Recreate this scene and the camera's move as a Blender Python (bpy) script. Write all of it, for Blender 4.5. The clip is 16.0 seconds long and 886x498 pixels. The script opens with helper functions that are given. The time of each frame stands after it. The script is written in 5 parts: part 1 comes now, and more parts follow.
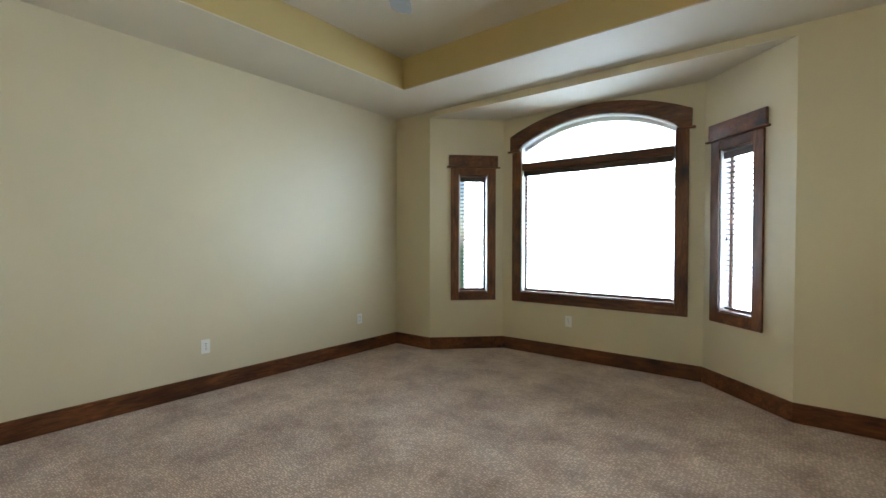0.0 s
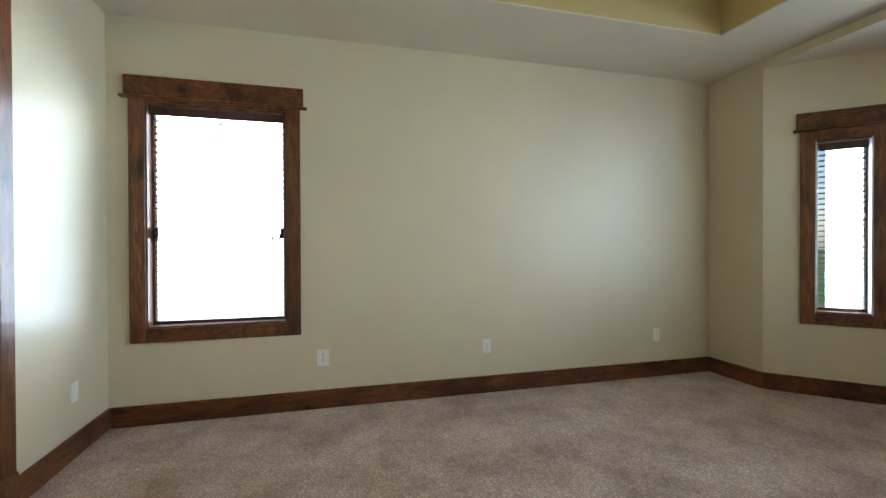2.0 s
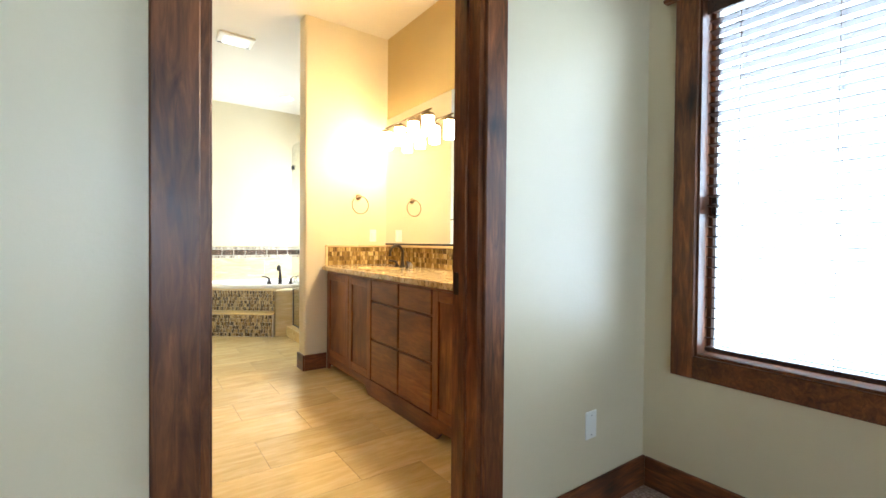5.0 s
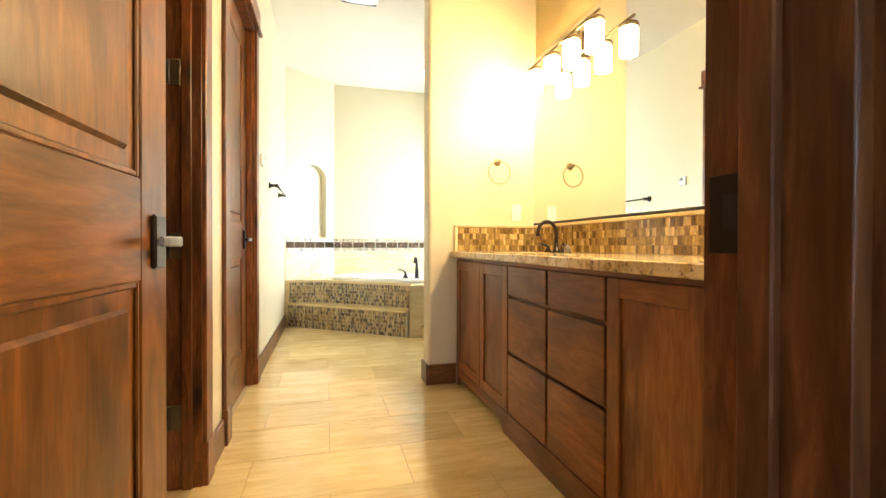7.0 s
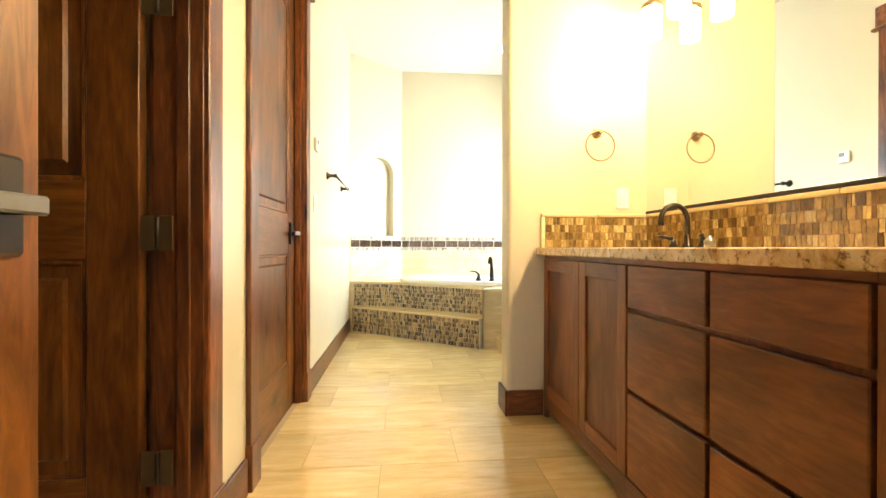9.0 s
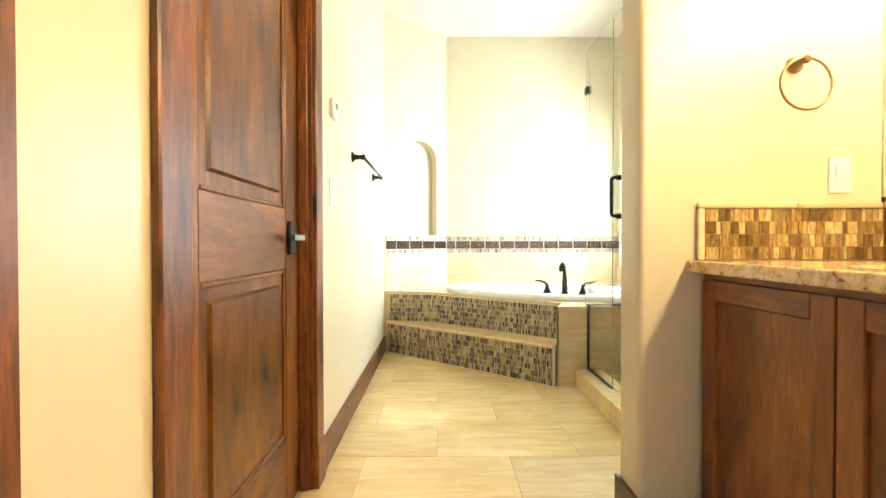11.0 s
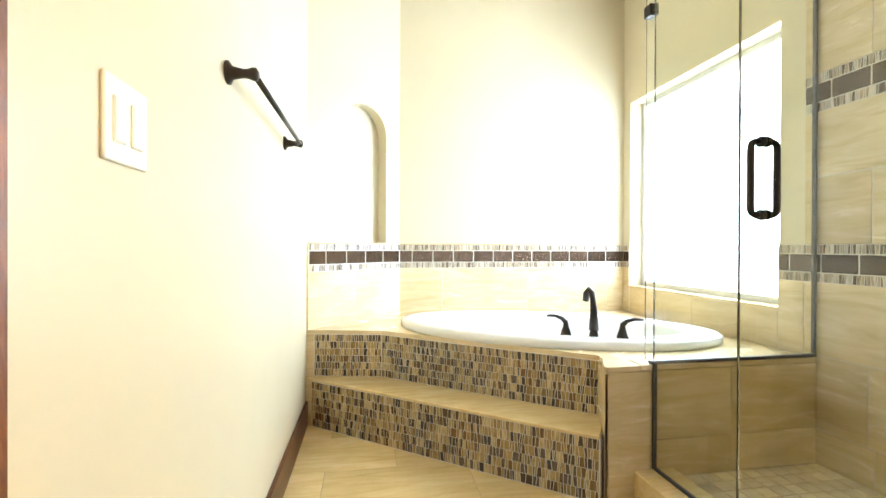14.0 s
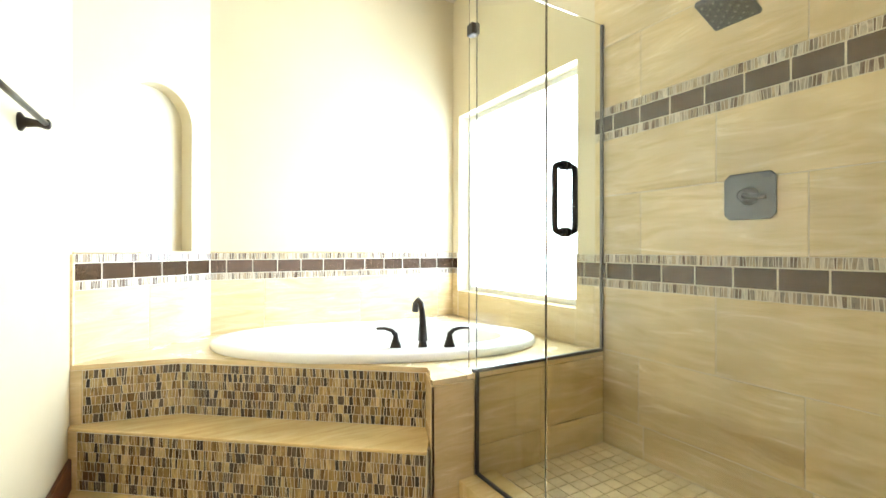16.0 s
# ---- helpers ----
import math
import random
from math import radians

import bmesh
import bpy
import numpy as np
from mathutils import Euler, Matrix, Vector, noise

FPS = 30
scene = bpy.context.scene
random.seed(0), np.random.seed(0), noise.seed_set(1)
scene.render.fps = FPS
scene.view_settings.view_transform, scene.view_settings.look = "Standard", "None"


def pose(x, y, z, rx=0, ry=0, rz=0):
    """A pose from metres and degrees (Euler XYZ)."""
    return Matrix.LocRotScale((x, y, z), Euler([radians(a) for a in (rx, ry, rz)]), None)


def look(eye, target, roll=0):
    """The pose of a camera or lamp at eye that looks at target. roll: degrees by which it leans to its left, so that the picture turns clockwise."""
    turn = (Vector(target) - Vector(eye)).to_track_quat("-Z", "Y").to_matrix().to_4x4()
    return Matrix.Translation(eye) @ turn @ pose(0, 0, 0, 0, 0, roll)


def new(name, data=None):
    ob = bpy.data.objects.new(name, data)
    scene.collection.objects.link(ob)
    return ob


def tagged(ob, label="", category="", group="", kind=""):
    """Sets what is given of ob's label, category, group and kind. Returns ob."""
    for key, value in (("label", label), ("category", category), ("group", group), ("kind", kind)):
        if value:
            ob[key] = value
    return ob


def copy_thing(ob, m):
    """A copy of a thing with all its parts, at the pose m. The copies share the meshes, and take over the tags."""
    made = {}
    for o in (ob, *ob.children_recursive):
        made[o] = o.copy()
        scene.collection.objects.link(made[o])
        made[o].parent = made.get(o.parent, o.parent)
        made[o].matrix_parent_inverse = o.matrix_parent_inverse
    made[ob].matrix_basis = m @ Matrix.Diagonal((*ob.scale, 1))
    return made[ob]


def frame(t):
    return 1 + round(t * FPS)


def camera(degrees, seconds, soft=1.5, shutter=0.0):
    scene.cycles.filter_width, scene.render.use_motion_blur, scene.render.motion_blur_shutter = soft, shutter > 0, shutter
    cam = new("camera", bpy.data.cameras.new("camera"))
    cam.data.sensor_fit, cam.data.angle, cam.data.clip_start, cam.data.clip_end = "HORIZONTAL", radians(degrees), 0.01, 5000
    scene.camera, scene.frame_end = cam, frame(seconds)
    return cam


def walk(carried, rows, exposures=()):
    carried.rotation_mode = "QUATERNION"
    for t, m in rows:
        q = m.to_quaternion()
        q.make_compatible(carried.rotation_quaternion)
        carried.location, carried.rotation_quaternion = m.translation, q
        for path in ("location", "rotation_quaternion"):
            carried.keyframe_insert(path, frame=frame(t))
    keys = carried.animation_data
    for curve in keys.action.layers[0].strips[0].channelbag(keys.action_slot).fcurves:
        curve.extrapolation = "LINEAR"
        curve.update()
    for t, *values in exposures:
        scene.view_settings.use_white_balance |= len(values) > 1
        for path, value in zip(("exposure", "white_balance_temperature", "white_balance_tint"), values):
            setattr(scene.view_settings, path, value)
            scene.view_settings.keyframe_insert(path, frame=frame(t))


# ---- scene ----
cam = camera(91.0, 16.0)
PATH = [
    (0, (-0.241, 0.328, 1.263), (-1.474, 1.902, 1.229), 0.1),
    (0.5, (-0.265, 0.461, 1.268), (-1.757, 1.793, 1.229), -0.1),
    (1, (-0.364, 0.544, 1.22), (-2.055, 1.612, 1.185), -0.0),
    (1.5, (-0.467, 0.647, 1.256), (-2.313, 1.416, 1.213), 0.0),
    (2, (-0.646, 0.674, 1.219), (-2.577, 1.192, 1.203), -0.2),
    (2.5, (-0.884, 0.782, 1.205), (-2.879, 0.917, 1.19), -0.4),
    (3, (-1.107, 0.816, 1.205), (-3.073, 0.45, 1.187), -0.3),
    (3.5, (-1.343, 0.721, 1.165), (-3.187, -0.053, 1.157), -0.0),
    (4, (-1.617, 0.638, 1.184), (-3.266, -0.494, 1.153), -0.0),
    (4.5, (-1.863, 0.533, 1.161), (-3.288, -0.87, 1.148), 0.2),
    (5, (-2.051, 0.381, 1.142), (-3.214, -1.246, 1.111), 0.5),
    (7.5, (-2.652, -0.677, 0.93), (-3.107, -2.625, 0.919), 0.1),
    (8, (-2.664, -0.815, 0.918), (-3.06, -2.775, 0.908), 0.1),
    (8.5, (-2.685, -0.943, 0.915), (-2.973, -2.922, 0.908), 0.1),
    (9, (-2.702, -1.075, 0.92), (-2.89, -3.066, 0.915), 0.1),
    (11.5, (-2.602, -2.245, 0.981), (-2.593, -4.245, 0.957), 0.1),
    (12, (-2.577, -2.477, 0.977), (-2.546, -4.476, 0.954), 0.3),
    (12.5, (-2.529, -2.749, 0.978), (-2.512, -4.749, 0.96), 0.2),
    (13, (-2.504, -2.988, 0.992), (-2.543, -4.987, 0.977), 0.2),
    (13.5, (-2.478, -3.197, 1.009), (-2.626, -5.192, 0.999), 0.2),
    (14, (-2.48, -3.341, 1.034), (-2.817, -5.313, 1.027), 0.2),
    (14.5, (-2.512, -3.411, 1.045), (-3.06, -5.334, 1.043), 0.2),
    (15, (-2.535, -3.445, 1.057), (-3.291, -5.297, 1.057), 0.1),
    (15.5, (-2.556, -3.449, 1.069), (-3.459, -5.234, 1.071), 0.1),
    (16, (-2.584, -3.439, 1.078), (-3.594, -5.165, 1.08), 0.1),
]
EXPOSURES = [(0, 0.13, 6200, 11), (2.5, 0.04, 6050, 11), (5, -0.08, 5950, 12), (7.5, 0.0, 6380, 10), (9, 0.06, 6380, 10), (11.5, -0.02, 6080, 9), (13, -0.1, 5820, 10), (14.5, -0.1, 5880, 11), (16, 0.02, 6000, 10)]
walk(cam, [(t, look(eye, target, roll)) for t, eye, target, roll in PATH], EXPOSURES)

# ---- plan, in metres ----
WX, EX = -4.035, 0.36            # bedroom: west and east wall
DY, DYB = -0.74, -0.87           # door wall: bedroom face, bathroom face
NY, BY = 4.235, 4.85             # bedroom north wall, bay front
BAY = [(-3.497, NY), (-2.876, BY), (-0.807, BY), (-0.179, NY)]
SOFFIT, BAYZ, TRAYZ, BATHZ = 2.77, 2.70, 3.08, 3.11
EW = -2.12                       # bathroom east wall, room face
RY, RX = -3.42, -3.28           # end wall of the vanity: face and free end
VW = WX - 0.052                  # vanity wall: face
RYB = RY - 0.16                  # its far face
SX, TY = -4.47, -6.5             # shower and tub: west wall, back wall
DECK = 0.545
GX = -3.65                       # shower glass plane
LY = -4.985                      # ledge line

# ---- world and lights ----
world = bpy.data.worlds.new("sky")
scene.world = world
world.use_nodes = True
wn = world.node_tree.nodes
sky = wn.new("ShaderNodeTexSky")
sky.sky_type, sky.sun_disc, sky.sun_elevation, sky.sun_rotation = "NISHITA", False, radians(50), radians(150)
world.node_tree.links.new(sky.outputs[0], wn["Background"].inputs[0])
wn["Background"].inputs[1].default_value = 0.12


def lamp_area(name, at, facing, w, h, watts, colour):
    d = bpy.data.lights.new(name, "AREA")
    d.shape, d.size, d.size_y, d.energy, d.color = "RECTANGLE", w, h, watts, colour
    ob = new(name, d)
    ob.matrix_world = look(at, Vector(at) + Vector(facing))
    return ob


def lamp_sun():
    d = bpy.data.lights.new("sun", "SUN")
    d.energy, d.angle, d.color = 2.5, radians(0.6), (1.0, 0.95, 0.88)
    ob = new("sun", d)
    ob.matrix_world = look((0, 0, 20), Vector((0, 0, 20)) + Vector((-0.35, 0.55, -0.76)))


lamp_sun()
DAY = (0.70, 0.853, 1.0)
lamp_area("daylight_west", (WX - 0.62, -0.10, 1.52), (1, 0, -0.42), 1.7, 2.2, 168, DAY)
lamp_area("daylight_bay", (-1.95, BY + 1.05, 1.86), (0, -1, -0.95), 3.5, 4.0, 560, DAY)
# Green lamp added below the sill, in place of light bounced off the lawn.
lamp_area("lawn_bounce_fill", (-1.95, BY + 0.42, 0.62), (0, -0.45, 1), 2.0, 0.5, 26, (0.72, 1.0, 0.62))
lamp_area("daylight_bay_west", (-3.17, 4.70 + 0.06, 1.37), (0.7, -0.7, 0), 0.34, 1.36, 32, DAY)
lamp_area("daylight_bay_east", (-0.51, 4.70 + 0.06, 1.37), (-0.7, -0.7, 0), 0.34, 1.36, 34, DAY)
lamp_area("daylight_tub", (SX - 0.175, -5.79, 1.447), (1, 0.04, -0.03), 1.3, 1.46, 112, (0.80, 0.92, 1.0))


# ---- mesh helpers ----
def quadbox(bm, x0, y0, z0, x1, y1, z1):
    """A box from corner to corner."""
    v = [bm.verts.new(p) for p in ((x0, y0, z0), (x1, y0, z0), (x1, y1, z0), (x0, y1, z0), (x0, y0, z1), (x1, y0, z1), (x1, y1, z1), (x0, y1, z1))]
    flip = ((x1 - x0) * (y1 - y0) * (z1 - z0)) < 0
    for f in ((3, 2, 1, 0), (4, 5, 6, 7), (0, 1, 5, 4), (1, 2, 6, 5), (2, 3, 7, 6), (3, 0, 4, 7)):
        bm.faces.new([v[i] for i in (reversed(f) if flip else f)])
    return bm


def box(x0, y0, z0, x1, y1, z1, bevel=0.0, segments=1):
    bm = bmesh.new()
    quadbox(bm, x0, y0, z0, x1, y1, z1)
    if bevel:
        bmesh.ops.bevel(bm, geom=bm.edges[:], offset=bevel, segments=segments, affect="EDGES", profile=0.5)
    return bm


def prism(points, z0, z1, bevel=0.0, bm=None):
    """An upright prism over a plan polygon."""
    own = bm is None
    bm = bm or bmesh.new()
    lo = [bm.verts.new((x, y, z0)) for x, y in points]
    hi = [bm.verts.new((x, y, z1)) for x, y in points]
    n = len(points)
    faces = [bm.faces.new(hi), bm.faces.new(lo[::-1])]
    for i in range(n):
        faces.append(bm.faces.new((lo[i], lo[(i + 1) % n], hi[(i + 1) % n], hi[i])))
    bmesh.ops.recalc_face_normals(bm, faces=faces)
    if bevel and own:
        bmesh.ops.bevel(bm, geom=bm.edges[:], offset=bevel, segments=1, affect="EDGES", profile=0.5)
    return bm


def placed(bm, m):
    bmesh.ops.transform(bm, matrix=m, verts=bm.verts[:])
    return bm


def along(p0, p1, z=0.0):
    """A frame with x from p0 to p1 on plan, z up, origin at p0; y points to the left of the way."""
    a = math.atan2(p1[1] - p0[1], p1[0] - p0[0])
    return Matrix.Translation((p0[0], p0[1], z)) @ Matrix.Rotation(a, 4, "Z")


def tube(points, r, sides=10, bm=None, ends=True, radii=None):
    """A round bar along points."""
    bm = bm or bmesh.new()
    pts = [Vector(p) for p in points]
    rings, up = [], Vector((0.13, 0.21, 0.97)).normalized()
    for i, p in enumerate(pts):
        t = (pts[min(i + 1, len(pts) - 1)] - pts[max(i - 1, 0)]).normalized()
        a = t.cross(up)
        if a.length < 0.2:
            a = t.cross(Vector((1, 0.1, 0)))
        a.normalize()
        b = t.cross(a).normalized()
        up = a.cross(t).normalized() if i else b
        rr = radii[i] if radii else r
        rings.append([bm.verts.new(p + rr * (math.cos(k * 2 * math.pi / sides) * a + math.sin(k * 2 * math.pi / sides) * b)) for k in range(sides)])
    for q, s in zip(rings, rings[1:]):
        best = min(range(sides), key=lambda o: sum((q[k].co - s[(k + o) % sides].co).length for k in range(sides)))
        for k in range(sides):
            f = bm.faces.new((q[k], q[(k + 1) % sides], s[(k + 1 + best) % sides], s[(k + best) % sides]))
            f.smooth = True
    if ends:
        bm.faces.new(rings[0][::-1])
        bm.faces.new(rings[-1])
    bmesh.ops.recalc_face_normals(bm, faces=bm.faces[:])
    return bm


def lathe(profile, sides=24, m=None, bm=None):
    """A turned body: (radius, height) pairs round the z axis, then moved by m."""
    bm = bm or bmesh.new()
    rings = []
    for r, h in profile:
        rings.append([bm.verts.new((r * math.cos(k * 2 * math.pi / sides), r * math.sin(k * 2 * math.pi / sides), h)) for k in range(sides)])
    for q, s in zip(rings, rings[1:]):
        for k in range(sides):
            f = bm.faces.new((q[k], q[(k + 1) % sides], s[(k + 1) % sides], s[k]))
            f.smooth = True
    for ring in (rings[0][::-1], rings[-1]):
        bm.faces.new(ring)
    bmesh.ops.recalc_face_normals(bm, faces=bm.faces[:])
    if m is not None:
        placed(bm, m)
    return bm


def mesh_of(bm, name, material):
    me = bpy.data.meshes.new(name)
    bm.to_mesh(me)
    bm.free()
    me.materials.append(material)
    return me


def root(name, at, label, category, group="", kind=""):
    ob = new(name)
    ob.empty_display_size = 0.1
    ob.location = at
    return tagged(ob, label, category, group, kind)


def solid(name, bm, material, label="", category="", group="", kind=""):
    """A thing, or a piece of the setting, that is one mesh."""
    return tagged(new(name, mesh_of(bm, name, material)), label, category, group, kind)


def part(name, bm, material, parent, label=""):
    """One mesh under a thing or a part, given in the world's metres."""
    ob = new(name, mesh_of(bm, name, material))
    ob.parent = parent
    if parent.parent is None:
        ob.matrix_parent_inverse = parent.matrix_basis.inverted()
    if label:
        ob["label"] = label
    return ob


def piece(name, me, at, parent, turn=0.0):
    """One of many alike pieces, sharing a mesh."""
    ob = new(name, me)
    ob.parent = parent
    if parent.parent is None:
        ob.matrix_parent_inverse = parent.matrix_basis.inverted()
    ob.location = at
    ob.rotation_euler = (0, 0, turn)
    return ob


# ---- materials ----
def material(name, colour, rough=0.6, metal=0.0):
    m = bpy.data.materials.new(name)
    m.use_nodes = True
    b = m.node_tree.nodes["Principled BSDF"]
    b.inputs["Base Color"].default_value = (*colour, 1)
    b.inputs["Roughness"].default_value = rough
    b.inputs["Metallic"].default_value = metal
    return m


class Graph:
    """Short hand for a material's nodes."""

    def __init__(self, m):
        self.tree = m.node_tree
        self.bsdf = self.tree.nodes["Principled BSDF"]

    def add(self, kind, **values):
        n = self.tree.nodes.new(kind)
        for k, v in values.items():
            n.inputs[k.replace("_", " ")].default_value = v
        return n

    def link(self, a, b):
        self.tree.links.new(a, b)

    def coords(self, scale, shuffle=True):
        tc = self.add("ShaderNodeTexCoord")
        src = tc.outputs["Object"]
        if shuffle:
            info = self.add("ShaderNodeObjectInfo")
            geo = self.add("ShaderNodeNewGeometry")
            s = self.add("ShaderNodeMath")
            s.operation = "ADD"
            self.link(info.outputs["Random"], s.inputs[0])
            self.link(geo.outputs["Random Per Island"], s.inputs[1])
            k = self.add("ShaderNodeMath")
            k.operation = "MULTIPLY"
            k.inputs[1].default_value = 17.3
            self.link(s.outputs[0], k.inputs[0])
            a = self.add("ShaderNodeVectorMath")
            a.operation = "ADD"
            self.link(src, a.inputs[0])
            self.link(k.outputs[0], a.inputs[1])
            src = a.outputs[0]
        mp = self.add("ShaderNodeMapping")
        mp.inputs["Scale"].default_value = scale
        self.link(src, mp.inputs["Vector"])
        return mp.outputs[0]

    def noise(self, vec, scale, detail=4.0, rough=0.55, distort=0.0):
        n = self.add("ShaderNodeTexNoise", Scale=scale, Detail=detail, Roughness=rough, Distortion=distort)
        self.link(vec, n.inputs["Vector"])
        return n.outputs["Fac"]

    def ramp(self, fac, stops):
        r = self.add("ShaderNodeValToRGB")
        e = r.color_ramp.elements
        while len(e) < len(stops):
            e.new(0.5)
        for el, (p, c) in zip(e, stops):
            el.position, el.color = p, (*c, 1)
        self.link(fac, r.inputs[0])
        return r.outputs[0]

    def mix(self, fac, a, b, mode="MIX"):
        n = self.add("ShaderNodeMix")
        n.data_type, n.blend_type = "RGBA", mode
        if isinstance(fac, (int, float)):
            n.inputs["Factor"].default_value = fac
        else:
            self.link(fac, n.inputs["Factor"])
        for v, i in ((a, 6), (b, 7)):
            if isinstance(v, tuple):
                n.inputs[i].default_value = (*v, 1)
            else:
                self.link(v, n.inputs[i])
        return n.outputs[2]

    def colour(self, out):
        self.link(out, self.bsdf.inputs["Base Color"])

    def rough(self, fac, lo, hi):
        r = self.add("ShaderNodeMapRange")
        r.inputs["To Min"].default_value, r.inputs["To Max"].default_value = lo, hi
        self.link(fac, r.inputs["Value"])
        self.link(r.outputs[0], self.bsdf.inputs["Roughness"])

    def bump(self, height, strength, distance=0.01):
        b = self.add("ShaderNodeBump", Strength=strength, Distance=distance)
        self.link(height, b.inputs["Height"])
        self.link(b.outputs[0], self.bsdf.inputs["Normal"])

    def island(self):
        """A number of its own for each loose piece, whether an object or an island."""
        info = self.add("ShaderNodeObjectInfo")
        geo = self.add("ShaderNodeNewGeometry")
        s = self.add("ShaderNodeMath")
        s.operation = "ADD"
        self.link(info.outputs["Random"], s.inputs[0])
        self.link(geo.outputs["Random Per Island"], s.inputs[1])
        f = self.add("ShaderNodeMath")
        f.operation = "FRACT"
        self.link(s.outputs[0], f.inputs[0])
        return f.outputs[0]


def paint(name, colour, rough=0.5):
    m = material(name, colour, rough)
    g = Graph(m)
    v = g.coords((1, 1, 1), False)
    big = g.noise(v, 0.9, 3)
    lo = tuple(c * 0.95 for c in colour)
    hi = tuple(min(1, c * 1.04) for c in colour)
    g.colour(g.ramp(big, [(0.3, lo), (0.7, hi)]))
    fine = g.noise(v, 55, 4, 0.6)
    g.bump(fine, 0.12, 0.004)
    g.rough(g.noise(v, 6, 3), rough - 0.06, rough + 0.08)
    return m


def wood(name, axis, dark, mid, light, knots=True, rough=0.32, coat=0.05, spec=0.4):
    m = material(name, mid, rough)
    g = Graph(m)
    stretch = {"x": (0.13, 1, 1), "y": (1, 0.13, 1), "z": (1, 1, 0.13)}[axis]
    v = g.coords(stretch)
    grain = g.noise(v, 42, 6, 0.6, 1.4)
    board = g.noise(g.coords(tuple(min(1, s * 3) for s in stretch)), 4.0, 3, 0.5, 0.5)
    base = g.ramp(grain, [(0.28, dark), (0.52, mid), (0.75, light)])
    tone = g.ramp(board, [(0.3, (0.5, 0.46, 0.43)), (0.48, (0.95, 0.95, 0.95)), (0.72, (1.3, 1.26, 1.2))])
    col = g.mix(1.0, base, tone, "MULTIPLY")
    lowtone, hightone = ((0.62, 0.58, 0.55), (1.35, 1.32, 1.25)) if knots else ((0.82, 0.8, 0.78), (1.18, 1.17, 1.15))
    streak = g.noise(g.coords(tuple(1 if s == 1 else 0.2 for s in stretch)), 9, 4, 0.55, 2.2)
    col = g.mix(1.0, col, g.ramp(streak, [(0.32, lowtone), (0.5, (1, 1, 1)), (0.7, hightone)]), "MULTIPLY")
    col = g.mix(1.0, col, g.ramp(g.island(), [(0.0, (0.82, 0.80, 0.79)), (1.0, (1.2, 1.18, 1.15))]), "MULTIPLY")
    if knots:
        kv = g.coords(tuple({1: 1, 0.13: 0.5}[s] for s in stretch))
        vo = g.add("ShaderNodeTexVoronoi", Scale=5.2, Randomness=1.0)
        wob = g.add("ShaderNodeVectorMath")
        wob.operation = "ADD"
        nz = g.add("ShaderNodeTexNoise", Scale=9.0)
        g.link(kv, nz.inputs["Vector"])
        sc = g.add("ShaderNodeVectorMath")
        sc.operation = "SCALE"
        sc.inputs["Scale"].default_value = 0.09
        g.link(nz.outputs["Color"], sc.inputs[0])
        g.link(kv, wob.inputs[0])
        g.link(sc.outputs[0], wob.inputs[1])
        g.link(wob.outputs[0], vo.inputs["Vector"])
        spot = g.ramp(vo.outputs["Distance"], [(0.06, (0.10, 0.07, 0.05)), (0.11, (0.38, 0.33, 0.29)), (0.19, (0.72, 0.68, 0.64)), (0.36, (1, 1, 1))])
        col = g.mix(1.0, col, spot, "MULTIPLY")
    g.colour(col)
    g.rough(grain, rough - 0.06, rough + 0.12)
    g.bump(grain, 0.12, 0.002)
    g.bsdf.inputs["Specular IOR Level"].default_value = spec
    g.bsdf.inputs["Coat Weight"].default_value = coat
    g.bsdf.inputs["Coat Roughness"].default_value = 0.2
    return m


WALL = paint("wall_paint", (0.634, 0.555, 0.381), 0.36)
OCHRE = paint("ochre_paint", (0.55, 0.425, 0.185), 0.45)
CEIL = paint("ceiling_paint", (0.66, 0.60, 0.49), 0.62)
TRIM = [(0.062, 0.021, 0.008), (0.135, 0.047, 0.0155), (0.24, 0.09, 0.029)]
WOODX, WOODY, WOODZ = (wood("stained_alder_" + a, a, *TRIM) for a in "xyz")
LEAFTONE = [(0.088, 0.031, 0.0062), (0.142, 0.0535, 0.0105), (0.20, 0.081, 0.0165)]
DOORX, DOORY, DOORZ = (wood("knotty_alder_" + a, a, *LEAFTONE, rough=0.3, coat=0.04, spec=0.26) for a in "xyz")
CAB = [(0.155, 0.054, 0.0155), (0.225, 0.085, 0.025), (0.295, 0.121, 0.039)]
CABX, CABY, CABZ = (wood("stained_maple_" + a, a, *CAB, knots=False, rough=0.36) for a in "xyz")
DARKWOOD = wood("blind_wood", "x", (0.03, 0.012, 0.008), (0.05, 0.02, 0.012), (0.07, 0.03, 0.02), knots=False, rough=0.27)
BRONZE = material("oiled_bronze", (0.045, 0.038, 0.034), 0.34, 0.85)
BRASSY = material("aged_bronze", (0.27, 0.20, 0.12), 0.30, 0.9)
BRASSYDARK = material("antique_brass", (0.13, 0.10, 0.06), 0.36, 0.85)
LEVER = material("brushed_lever", (0.2, 0.195, 0.19), 0.42, 0.9)
STEEL = material("satin_nickel", (0.30, 0.29, 0.28), 0.36, 1.0)
GUNMETAL = material("slate_metal", (0.10, 0.10, 0.105), 0.38, 0.7)
WHITE = material("white_plastic", (0.80, 0.79, 0.75), 0.35)
FANBLADE = material("grey_blade", (0.34, 0.37, 0.41), 0.45)
IVORY = material("ivory_plastic", (0.78, 0.74, 0.62), 0.38)
# Near-black for raised blocks: the shade inside holes put into the colour.
SLOT = material("hole_shade", (0.02, 0.02, 0.02), 0.6)
DARK = material("shadow_gap_paint", (0.03, 0.02, 0.015), 0.8)
